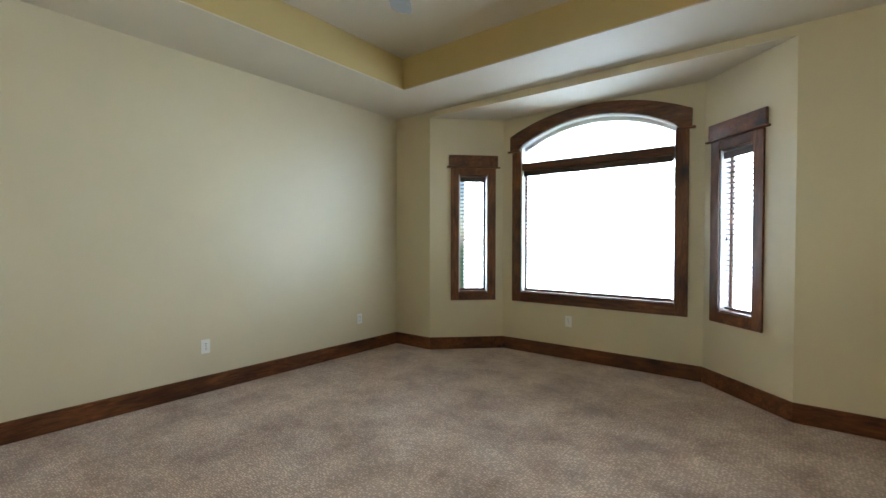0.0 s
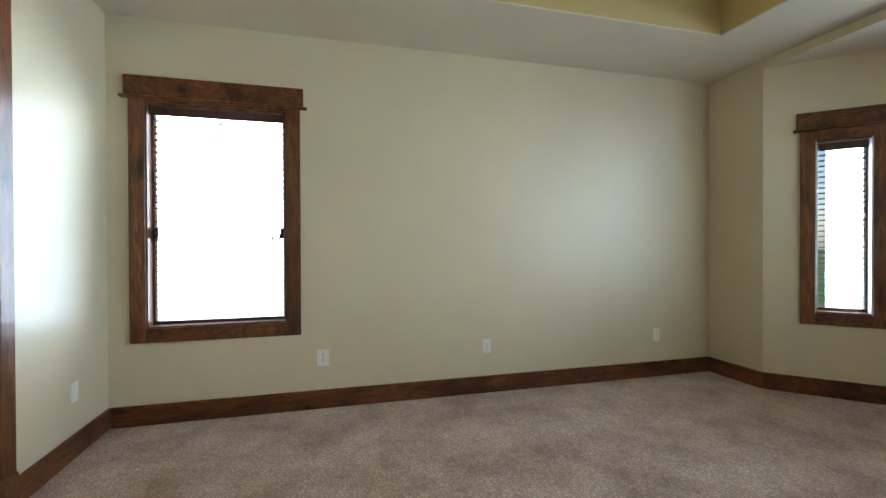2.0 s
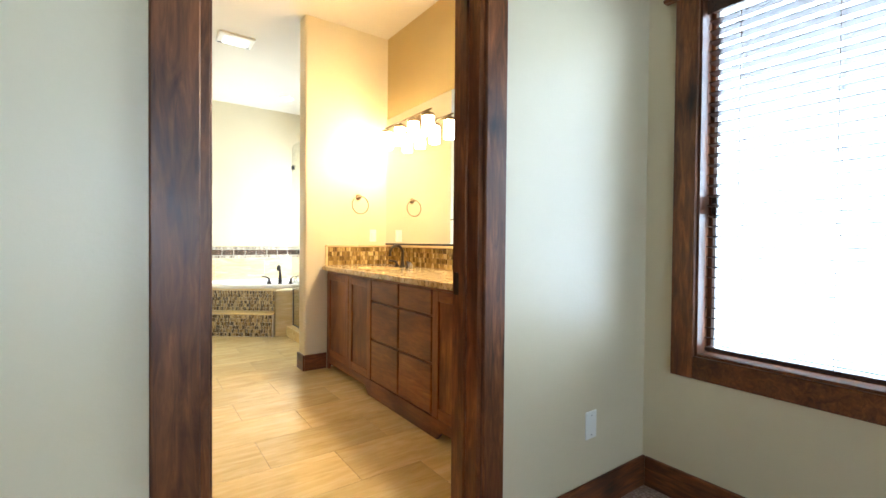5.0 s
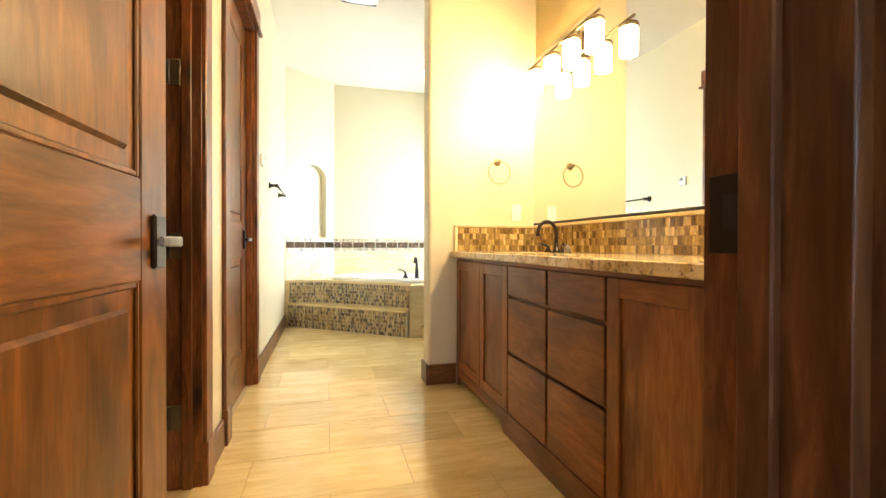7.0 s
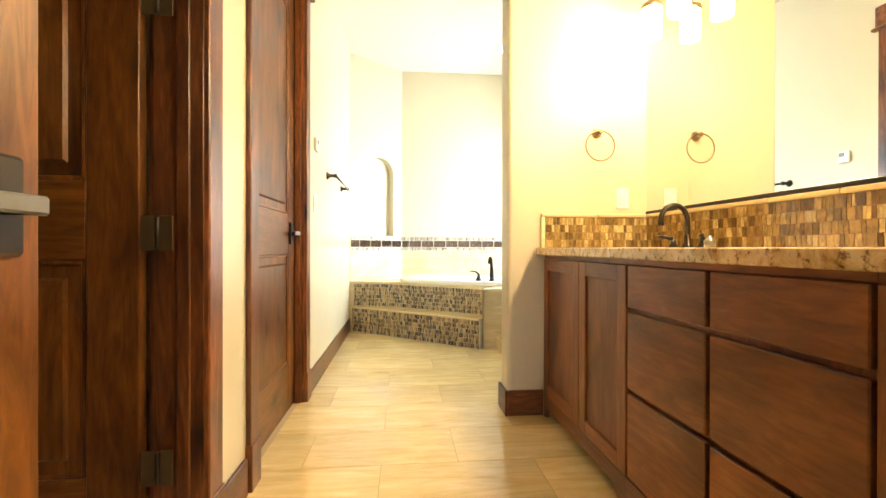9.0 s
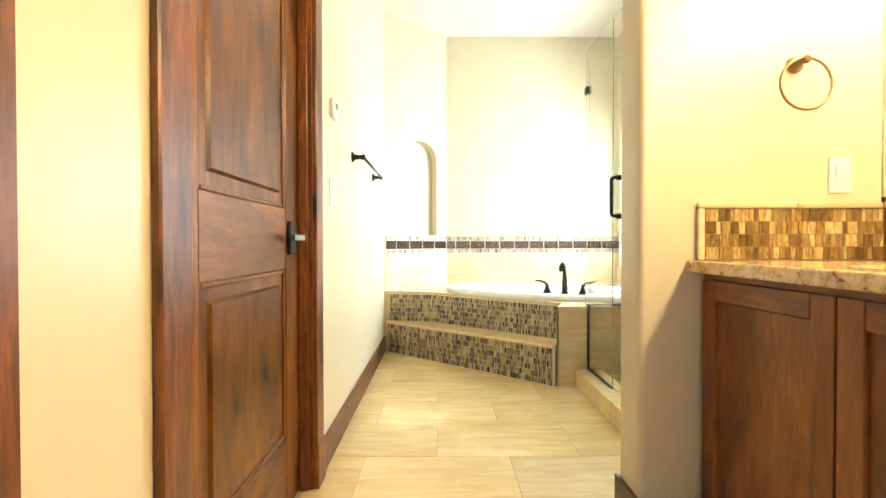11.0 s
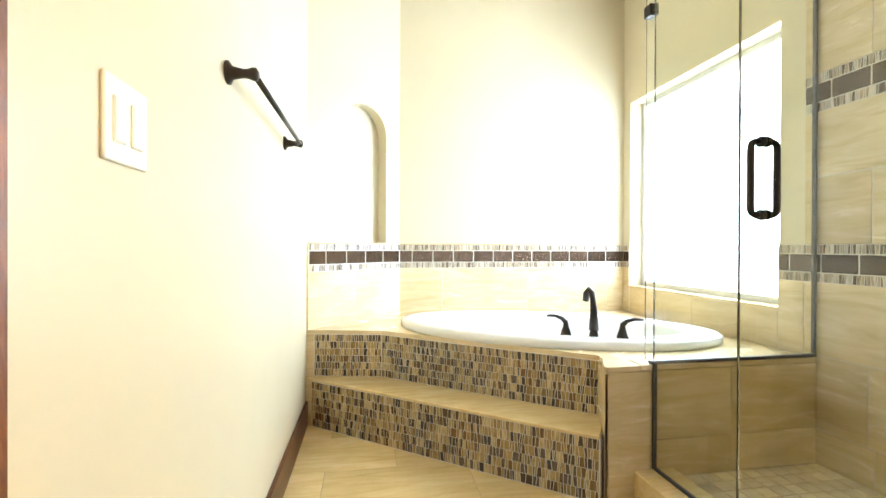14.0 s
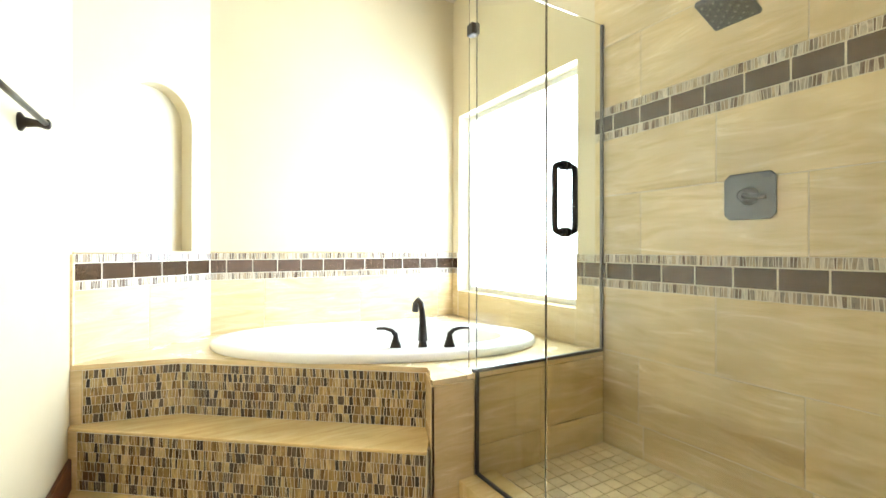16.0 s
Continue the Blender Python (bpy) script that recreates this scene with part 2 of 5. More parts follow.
ACRYLIC = material("tub_acrylic", (0.82, 0.81, 0.78), 0.14)
VINYL = material("window_vinyl", (0.72, 0.72, 0.72), 0.4)
CORD = material("cord", (0.28, 0.18, 0.12), 0.8)
GROUT = paint("grout", (0.66, 0.60, 0.48), 0.8)
FLOORGROUT = paint("floor_grout", (0.43, 0.32, 0.17), 0.7)
BROWNGROUT = paint("brown_grout", (0.22, 0.14, 0.07), 0.8)
LCD = material("display", (0.20, 0.24, 0.20), 0.2)


def glass(name, tint=(1, 1, 1), rough=0.0):
    m = material(name, tint, rough)
    b = m.node_tree.nodes["Principled BSDF"]
    b.inputs["Transmission Weight"].default_value = 1.0
    b.inputs["IOR"].default_value = 1.45
    return m


GLASS = glass("clear_glass", (0.985, 1.0, 0.99))
SCREEN = glass("shower_glass", (0.945, 0.96, 0.915))
SANDGROUT = paint("sand_grout", (0.66, 0.57, 0.40), 0.8)
MIRROR = material("mirror_silver", (0.84, 0.86, 0.85), 0.01, 1.0)


def carpet_material():
    m = material("carpet_pile", (0.27, 0.2, 0.15), 0.95)
    g = Graph(m)
    v = g.coords((1, 1, 1), False)
    big = g.noise(v, 2.6, 6, 0.62, 0.15)
    mid = g.noise(v, 9, 3, 0.6)
    col = g.ramp(big, [(0.36, (0.44, 0.295, 0.215)), (0.5, (0.64, 0.465, 0.36)), (0.64, (0.80, 0.62, 0.50))])
    col = g.mix(g.ramp(mid, [(0.42, (0, 0, 0)), (0.62, (0.35, 0.35, 0.35))]), col, (0.54, 0.385, 0.285))
    vo = g.add("ShaderNodeTexVoronoi", Scale=52.0, Randomness=0.6)
    mv = g.add("ShaderNodeMapping")
    mv.inputs["Scale"].default_value = (1.0, 1.7, 1)
    g.link(v, mv.inputs["Vector"])
    g.link(mv.outputs[0], vo.inputs["Vector"])
    # Shade between the pile loops, put into the colour over the bump's cells.
    loops = g.ramp(vo.outputs["Distance"], [(0.12, (1.2, 1.2, 1.2)), (0.55, (0.62, 0.6, 0.58))])
    g.colour(g.mix(1.0, col, loops, "MULTIPLY"))
    h = g.add("ShaderNodeMath")
    h.operation = "SUBTRACT"
    h.inputs[0].default_value = 1.0
    g.link(vo.outputs["Distance"], h.inputs[1])
    g.bump(h.outputs[0], 0.7, 0.008)
    g.bsdf.inputs["Sheen Weight"].default_value = 0.3
    return m


def stone(name, axis, tones, rough):
    m = material(name, tones[1], rough)
    g = Graph(m)
    stretch = {"x": (0.15, 1, 1), "y": (1, 0.15, 1), "h": (0.15, 0.15, 1)}[axis]
    v = g.coords(stretch)
    vein = g.noise(v, 17, 9, 0.7, 0.9)
    cloud = g.noise(g.coords((1, 1, 1)), 2.4, 3)
    col = g.ramp(vein, [(0.3, tones[0]), (0.5, tones[1]), (0.72, tones[2])])
    tone = g.ramp(cloud, [(0.3, (0.86, 0.85, 0.84)), (0.7, (1.08, 1.07, 1.06))])
    col = g.mix(1.0, col, tone, "MULTIPLY")
    each = g.ramp(g.island(), [(0.0, (0.9, 0.89, 0.88)), (1.0, (1.07, 1.07, 1.07))])
    g.colour(g.mix(1.0, col, each, "MULTIPLY"))
    g.rough(vein, max(0.03, rough - 0.05), rough + 0.12)
    g.bump(vein, 0.05, 0.002)
    return m


TRAV = [(0.58, 0.445, 0.23), (0.69, 0.552, 0.32), (0.79, 0.67, 0.44)]
FLOORTILE = stone("travertine_floor", "x", [(0.62, 0.45, 0.195), (0.735, 0.57, 0.275), (0.83, 0.70, 0.40)], 0.11)
WALLTILE = stone("travertine_wall", "h", TRAV, 0.22)
PEBBLE = stone("shower_floor_stone", "x", [(0.62, 0.50, 0.28), (0.75, 0.63, 0.38), (0.83, 0.73, 0.49)], 0.4)
CARPET = carpet_material()


def mosaic_material(name, tones, rough=0.2, play=1.0, lift=1.0):
    m = material(name, tones[0], rough)
    g = Graph(m)
    r = g.add("ShaderNodeValToRGB")
    r.color_ramp.interpolation = "CONSTANT"
    e = r.color_ramp.elements
    while len(e) < len(tones):
        e.new(0.5)
    for i, (el, c) in enumerate(zip(e, tones)):
        el.position, el.color = i / len(tones), (*c, 1)
    g.link(g.island(), r.inputs[0])
    v = g.coords((1, 1, 0.35))
    a, b = lift * (1 - 0.4 * play), lift * (1 + 0.3 * play)
    st = g.ramp(g.noise(v, 60, 4, 0.6, 0.8), [(0.3, (a, a * 0.97, a * 0.94)), (0.7, (b, b * 0.98, b * 0.94))])
    g.colour(g.mix(1.0, r.outputs[0], st, "MULTIPLY"))
    return m


STRIP = mosaic_material("strip_mosaic", [(0.42, 0.315, 0.15), (0.085, 0.06, 0.038), (0.31, 0.215, 0.10), (0.05, 0.045, 0.045), (0.50, 0.39, 0.21), (0.15, 0.095, 0.045), (0.37, 0.265, 0.125), (0.11, 0.09, 0.075), (0.23, 0.16, 0.08)], 0.18)
TIGER = mosaic_material("glass_mosaic", [(0.30, 0.21, 0.075), (0.12, 0.075, 0.026), (0.40, 0.295, 0.115), (0.22, 0.145, 0.047), (0.50, 0.39, 0.18), (0.16, 0.105, 0.036), (0.29, 0.20, 0.066), (0.24, 0.165, 0.055)], 0.12, 1.4, 1.15)
LISTELLO = mosaic_material("border_mosaic", [(0.50, 0.43, 0.34), (0.16, 0.11, 0.08), (0.38, 0.30, 0.21), (0.60, 0.54, 0.45), (0.24, 0.20, 0.17), (0.45, 0.36, 0.25)], 0.2)


def rustic_tile():
    m = material("bronze_relief_tile", (0.2, 0.14, 0.11), 0.22, 0.85)
    g = Graph(m)
    v = g.coords((1, 1, 1))
    n = g.noise(v, 85, 5, 0.55, 1.6)
    g.colour(g.ramp(n, [(0.3, (0.10, 0.07, 0.056)), (0.7, (0.34, 0.235, 0.18))]))
    g.bump(n, 1.0, 0.05)
    return m


RUSTIC = rustic_tile()


def granite_material():
    m = material("gold_granite", (0.5, 0.4, 0.25), 0.12)
    g = Graph(m)
    v = g.coords((1, 1, 1), False)
    a = g.noise(v, 14, 6, 0.7, 0.9)
    b = g.noise(v, 48, 5, 0.7)
    col = g.ramp(a, [(0.27, (0.16, 0.085, 0.04)), (0.38, (0.54, 0.36, 0.15)), (0.5, (0.74, 0.58, 0.32)), (0.7, (0.84, 0.73, 0.50))])
    speck = g.ramp(b, [(0.36, (0.3, 0.24, 0.2)), (0.46, (1, 1, 1))])
    g.colour(g.mix(1.0, col, speck, "MULTIPLY"))
    return m


GRANITE = granite_material()


def glow(name, colour, strength):
    m = material(name, (0.8, 0.8, 0.78), 0.3)
    b = m.node_tree.nodes["Principled BSDF"]
    b.inputs["Emission Color"].default_value = (*colour, 1)
    b.inputs["Emission Strength"].default_value = strength
    return m


SHADE = glow("lit_opal_glass", (1.0, 0.735, 0.39), 138.0)
CANLENS = glow("lit_can_lens", (1.0, 0.93, 0.8), 40.0)
HEATLENS = glow("vent_lens", (1.0, 0.95, 0.85), 1.5)
GRASS = paint("lawn_green", (0.07, 0.13, 0.035), 0.9)
LEAF = paint("leaf_green", (0.05, 0.09, 0.03), 0.6)
BARK = paint("bark", (0.12, 0.085, 0.06), 0.9)


# ---- the setting: walls, floors, ceilings ----
def arch(s, s0, s1, zs, za):
    """Height of a flat arch that springs at zs over s0 and s1 and peaks at za."""
    h, w = za - zs, (s1 - s0) / 2
    r = (w * w + h * h) / (2 * h)
    d = min(abs(s - (s0 + s1) / 2), w)
    return za - r + math.sqrt(r * r - d * d)


def wall(name, p0, p1, openings=(), z1=3.2, t=0.13, over=0.0, label="", mat=None, z0=0.0):
    """A wall whose room side lies to the right of the way from p0 to p1. openings: (s0, s1, z0, z1[, apex])."""
    length = math.dist(p0, p1) + over
    bm = bmesh.new()
    at = 0.0
    for o in sorted(openings):
        quadbox(bm, at, 0, z0, o[0], t, z1)
        if o[2] > z0:
            quadbox(bm, o[0], 0, z0, o[1], t, o[2])
        if len(o) == 4:
            quadbox(bm, o[0], 0, o[3], o[1], t, z1)
        else:
            n = 28
            for k in range(n):
                a, b = (o[0] + (o[1] - o[0]) * (k + j) / n for j in (0, 1))
                quadbox(bm, a, 0, arch((a + b) / 2, o[0], o[1], o[3], o[4]), b, t, z1)
        at = o[1]
    quadbox(bm, at, 0, z0, length, t, z1)
    placed(bm, along(p0, p1))
    return solid(name, bm, mat or WALL, label or "warm yellow-beige painted plaster wall", "wall", kind="structure")


W1 = (0.225, 1.14, 0.655, 2.205)
W_LEN = math.dist(BAY[0], BAY[1])
WS = (0.335, 0.69, 0.665, 2.05)                              # side windows of the bay
WC = (0.236, 1.841, 0.68, 2.35, 2.575)                       # arched window of the bay
DOOR = (EX + 2.17, EX + 3.018, 0.0, 2.44)                     # bathroom doorway, along the door wall
wall("wall_west", (WX, DY), (WX, NY), [W1], over=0.13)
wall("wall_north_west", (WX, NY), BAY[0])
wall("wall_bay_west", BAY[0], BAY[1], [WS])
wall("wall_bay_front", BAY[1], BAY[2], [WC])
wall("wall_bay_east", BAY[2], BAY[3], [(W_LEN - WS[1], W_LEN - WS[0], WS[2], WS[3])])
wall("wall_north_east", BAY[3], (EX, NY), over=0.13)
wall("wall_east", (EX, NY), (EX, DY), over=0.13)
wall("wall_door", (EX, DY), (WX - 0.13, DY), [DOOR])
D2 = (0.785, 1.55)                                            # closet doorway along the bathroom's east wall
D3 = (1.985, 2.865)                                          # door of the water closet
NICHE0, NICHE1 = (EW, -6.04), (-2.70, TY)
wall("wall_bath_east", (EW, DYB), NICHE0, [(D2[0], D2[1], 0, 2.44), (D3[0], D3[1], 0, 2.44)], over=0.1)
NL = math.dist(NICHE0, NICHE1)
wall("wall_tub_back", NICHE1, (SX, TY), over=0.13)
TW = (0.09, 1.33, 0.745, 2.15)                               # tub window along the west wall
wall("wall_shower_west", (SX, TY), (SX, RYB), [TW], t=0.2, over=0.13)
wall("wall_vanity", (VW, RY), (VW, DYB), mat=OCHRE, label="ochre painted plaster wall over the vanity")

# end wall of the vanity, with a rounded free end
def end_wall():
    pts = [(SX - 0.1, RY), (SX - 0.1, RYB)]
    r = 0.022
    for cx, cy, a0 in ((RX - r, RYB + r, -90), (RX - r, RY - r, 0)):
        for k in range(7):
            a = radians(a0 + 15 * k)
            pts.append((cx + r * math.cos(a), cy + r * math.sin(a)))
    bm = prism(pts, 0, 3.2)
    solid("wall_vanity_end", bm, WALL, "yellow-beige plaster end wall with a rounded corner", "wall", kind="structure")


end_wall()


def niche_wall():
    """The slanted wall beside the tub with an arched niche."""
    bm = bmesh.new()
    a, b, z0, zs, t = 0.235, 0.615, 1.065, 1.80, 0.13
    quadbox(bm, -0.05, 0, 0, a, t, 3.2)
    quadbox(bm, b, 0, 0, NL + 0.05, t, 3.2)
    quadbox(bm, a, 0, 0, b, t, z0)
    quadbox(bm, a, 0.085, z0, b, t, 3.2)
    r, c, n = (b - a) / 2, (a + b) / 2, 20
    for k in range(n):
        s0, s1 = (c - r * math.cos(math.pi * (k + j) / n) for j in (0, 1))
        h0, h1 = (zs + math.sqrt(max(0, r * r - (s - c) ** 2)) for s in (s0, s1))
        v = [bm.verts.new(p) for p in ((s0, 0, h0), (s1, 0, h1), (s1, 0.085, h1), (s0, 0.085, h0), (s0, 0, 3.2), (s1, 0, 3.2), (s1, 0.085, 3.2), (s0, 0.085, 3.2))]
        for f in ((3, 2, 1, 0), (4, 5, 6, 7), (0, 1, 5, 4), (2, 3, 7, 6)):
            bm.faces.new([v[i] for i in f])
    placed(bm, along(NICHE0, NICHE1))
    solid("wall_niche", bm, WALL, "slanted yellow-beige plaster wall with an arched niche", "wall", kind="structure")


niche_wall()

# closet behind its open door
wall("wall_closet_south", (-2.0, -2.62), (-0.5, -2.62), z1=2.9)
wall("wall_closet_east", (-0.5, -2.62), (-0.5, -0.90), z1=2.9)
solid("ceiling_closet", box(-1.99, -2.62, 2.75, -0.5, DYB - 0.005, 2.85), CEIL, "plain closet ceiling", "ceiling", kind="structure")
solid("floor_closet", box(-1.99, -2.62, -0.06, -0.5, DYB, 0.0), CARPET, "beige carpet in the closet", "carpet", kind="structure")

solid("floor", prism([(WX - 0.1, DY), (EX + 0.1, DY), (EX + 0.1, NY + 0.02), (BAY[3][0], NY + 0.02), (BAY[2][0], BY + 0.02), (BAY[1][0], BY + 0.02), (BAY[0][0], NY + 0.02), (WX - 0.1, NY + 0.02)][::-1], -0.1, 0.0), CARPET, "beige brown patterned cut-loop bedroom carpet", "carpet", kind="structure")
BATHFLOOR = solid("floor_bath", box(-4.6, -6.65, -0.1, EW + 0.12, DY, -0.0005), FLOORGROUT, "cream travertine tile bathroom floor", "tile floor", kind="structure")

# bedroom ceiling: border, tray and bay
TX0, TX1, TY0, TY1 = -3.25, -0.43, 0.07, 3.52


def bedroom_ceiling():
    bm = bmesh.new()
    quadbox(bm, WX - 0.1, DY - 0.1, SOFFIT, TX0, NY + 0.13, SOFFIT + 0.01)
    quadbox(bm, TX1, DY - 0.1, SOFFIT, EX + 0.1, NY + 0.13, SOFFIT + 0.01)
    quadbox(bm, TX0, DY - 0.1, SOFFIT, TX1, TY0, SOFFIT + 0.01)
    quadbox(bm, TX0, TY1, SOFFIT, TX1, NY + 0.004, SOFFIT + 0.01)
    solid("ceiling", bm, CEIL, "pale painted ceiling border round a tray", "ceiling", kind="structure")
    bm = bmesh.new()
    quadbox(bm, TX0 - 0.06, TY0 - 0.06, SOFFIT + 0.01, TX0, TY1 + 0.06, TRAYZ + 0.02)
    quadbox(bm, TX1, TY0 - 0.06, SOFFIT + 0.01, TX1 + 0.06, TY1 + 0.06, TRAYZ + 0.02)
    quadbox(bm, TX0, TY0 - 0.06, SOFFIT + 0.01, TX1, TY0, TRAYZ + 0.02)
    quadbox(bm, TX0, TY1, SOFFIT + 0.01, TX1, TY1 + 0.06, TRAYZ + 0.02)
    # Tray sides: darker and yellower than the walls below.
    solid("ceiling_tray_side", bm, OCHRE, "ochre upright sides of the ceiling tray", "ceiling", kind="structure")
    solid("ceiling_tray", box(TX0 - 0.06, TY0 - 0.06, TRAYZ, TX1 + 0.06, TY1 + 0.06, TRAYZ + 0.06), CEIL, "pale painted raised tray ceiling", "ceiling", kind="structure")
    solid("ceiling_bay", prism([(BAY[0][0] - 0.1, NY + 0.004), (BAY[1][0] - 0.1, BY + 0.1), (BAY[2][0] + 0.1, BY + 0.1), (BAY[3][0] + 0.1, NY + 0.004)], BAYZ, BAYZ + 0.5), CEIL, "pale painted lower ceiling of the bay", "ceiling", kind="structure")
    solid("wall_bay_header", box(BAY[0][0], NY, BAYZ - 0.002, BAY[3][0], NY + 0.003, SOFFIT), WALL, "narrow yellow-beige header over the bay", "wall", kind="structure")


bedroom_ceiling()
solid("ceiling_bath", box(-4.7, -6.7, BATHZ, EW + 0.13, DYB, BATHZ + 0.06), CEIL, "pale painted bathroom ceiling", "ceiling", kind="structure")


# ---- windows ----
def rectframe(bm, s0, s1, z0, z1, w, y0, y1):
    quadbox(bm, s0, y0, z0, s0 + w, y1, z1)
    quadbox(bm, s1 - w, y0, z0, s1, y1, z1)
    quadbox(bm, s0 + w, y0, z0, s1 - w, y1, z0 + w)
    quadbox(bm, s0 + w, y0, z1 - w, s1 - w, y1, z1)
    return bm


def bar(m, s0, y0, z0, s1, y1, z1, bevel=0.002):
    return placed(box(s0, y0, z0, s1, y1, z1, bevel), m)


def window(name, p0, p1, o, trim, head, label, sw=0.013, latch=False, lining=None):
    m = along(p0, p1)
    s0, s1, z0, z1 = o[:4]
    thing = root(name, m @ Vector(((s0 + s1) / 2, 0, z0)), label, "window", kind="structure")
    lin = 0.014
    for nm, b in (("jamb", (s0, -0.003, z0, s0 + lin, 0.125, z1)), ("jamb", (s1 - lin, -0.003, z0, s1, 0.125, z1))):
        part(nm, bar(m, *b, 0.001), lining or WOODZ, thing)
    part("window_sill", bar(m, s0 + lin, -0.003, z0, s1 - lin, 0.125, z0 + lin, 0.001), WOODX, thing)
    part("head_jamb", bar(m, s0 + lin, -0.003, z1 - lin, s1 - lin, 0.125, z1, 0.001), WOODX, thing)
    sash = bmesh.new()
    rectframe(sash, s0 + lin, s1 - lin, z0 + lin, z1 - lin, sw, 0.085, 0.122)
    part("window_frame", placed(sash, m), WOODZ, thing, "dark stained wood window sash")
    inner = bmesh.new()
    rectframe(inner, s0 + lin + sw, s1 - lin - sw, z0 + lin + sw, z1 - lin - sw, 0.012, 0.095, 0.118)
    part("glazing_bead", placed(inner, m), VINYL, thing, "pale glazing bead")
    pane = part("pane", bar(m, s0 + sw, 0.1, z0 + sw, s1 - sw, 0.105, z1 - sw, 0), GLASS, thing)
    pane.visible_shadow = False
    w = trim
    part("side_casing", bar(m, s0 - w, -0.02, z0 - w, s0 + 0.004, 0.0, z1 + head[0], 0.003), WOODZ, thing)
    part("side_casing", bar(m, s1 - 0.004, -0.02, z0 - w, s1 + w, 0.0, z1 + head[0], 0.003), WOODZ, thing)
    part("bottom_casing", bar(m, s0 + 0.004, -0.02, z0 - w, s1 - 0.004, 0.0, z0 + 0.004, 0.003), WOODX, thing)
    part("top_casing", bar(m, s0 + 0.004, -0.019, z1 - 0.004, s1 - 0.004, 0.0, z1 + head[0], 0.003), WOODX, thing)
    part("header_fillet", bar(m, s0 - w - 0.05, -0.042, z1 + head[0], s1 + w + 0.05, 0.0, z1 + head[0] + 0.018, 0.006), WOODX, thing)
    part("header", bar(m, s0 - w - 0.024, -0.027, z1 + head[0] + 0.018, s1 + w + 0.024, 0.0, z1 + head[1], 0.003), WOODX, thing)
    if latch:
        for s, sg in ((s0 + lin + 0.03, 1), (s1 - lin - 0.03, -1)):
            lever = bar(m, s - 0.012, 0.06, z0 + 0.62, s + 0.012, 0.086, z0 + 0.70, 0.004)
            lt = part("latch", lever, BRONZE, thing, "small bronze sash latch")
            part("latch_lever", tube([m @ Vector((s, 0.06, z0 + 0.66)), m @ Vector((s + sg * 0.012, 0.04, z0 + 0.64)), m @ Vector((s + sg * 0.016, 0.035, z0 + 0.60))], 0.007, 8), BRONZE, lt)
    return thing


def blind(p0, p1, s0, s1, z0, z1, label, wand_at):
    """A wooden venetian blind with open slats, hung in a window's opening."""
    m = along(p0, p1)
    turn = math.atan2(p1[1] - p0[1], p1[0] - p0[0])
    yc = 0.042
    thing = root("window_blind", m @ Vector(((s0 + s1) / 2, yc, z0)), label, "blind", "wooden window blinds")
    part("headrail", bar(m, s0 + 0.016, 0.012, z1 - 0.055, s1 - 0.016, 0.07, z1 - 0.016, 0.002), DARKWOOD, thing)
    part("valance", bar(m, s0 + 0.015, 0.004, z1 - 0.075, s1 - 0.015, 0.011, z1 - 0.016, 0.002), DARKWOOD, thing)
    w = s1 - s0 - 0.04
    bm = box(-w / 2, -0.0245, -0.0018, w / 2, 0.0245, 0.0018)
    placed(bm, Matrix.Rotation(radians(-7), 4, "X"))
    me = mesh_of(bm, "slat", DARKWOOD)
    z = z1 - 0.105
    while z > z0 + 0.055:
        at = m @ Vector(((s0 + s1) / 2, yc, z))
        piece("slat", me, at, thing, turn)
        z -= 0.0435
    part("bottom_rail", bar(m, s0 + 0.02, yc - 0.025, z0 + 0.018, s1 - 0.02, yc + 0.025, z0 + 0.034, 0.003), DARKWOOD, thing)
    n = 2 if w < 0.6 else 3 if w < 1.2 else 4
    for k in range(n):
        s = s0 + 0.02 + w * (0.14 + 0.72 * k / (n - 1))
        for y in (yc - 0.026, yc + 0.026):
            part("ladder_cord", tube([m @ Vector((s, y, z0 + 0.03)), m @ Vector((s, y, z1 - 0.06))], 0.0011, 5), CORD, thing)
    s = s0 + wand_at * (s1 - s0)
    cord = part("pull_cord", tube([m @ Vector((s, -0.004, z1 - 0.07)), m @ Vector((s, -0.003, z0 + 0.62))], 0.0013, 5), CORD, thing)
    part("tassel", lathe([(0.001, 0.03), (0.005, 0.022), (0.010, 0.0), (0.006, -0.005)], 10, Matrix.Translation(m @ Vector((s, -0.003, z0 + 0.6)))), BRONZE, cord)
    return thing


window("window_1", (WX, DY), (WX, NY), W1, 0.092, (0.015, 0.168), "dark alder framed window in the bedroom wall", sw=0.014, latch=True)
blind((WX, DY), (WX, NY), W1[0] + 0.014, W1[1] - 0.014, W1[2] + 0.014, W1[3] - 0.012, "open brown wooden slatted blind in the bedroom window", 0.9)
window("window_2", BAY[0], BAY[1], WS, 0.09, (0.075, 0.225), "narrow dark alder framed bay window", lining=VINYL)
blind(BAY[0], BAY[1], WS[0] + 0.014, WS[1] - 0.014, WS[2] + 0.014, WS[3] - 0.012, "open narrow brown slatted blind in a bay window", 0.2)
RS = (W_LEN - WS[1], W_LEN - WS[0], WS[2], WS[3])
window("window_3", BAY[2], BAY[3], RS, 0.09, (0.075, 0.225), "narrow dark alder framed bay window", lining=VINYL)
blind(BAY[2], BAY[3], RS[0] + 0.014, RS[1] - 0.014, RS[2] + 0.014, RS[3] - 0.012, "open narrow brown slatted blind in a bay window", 0.2)


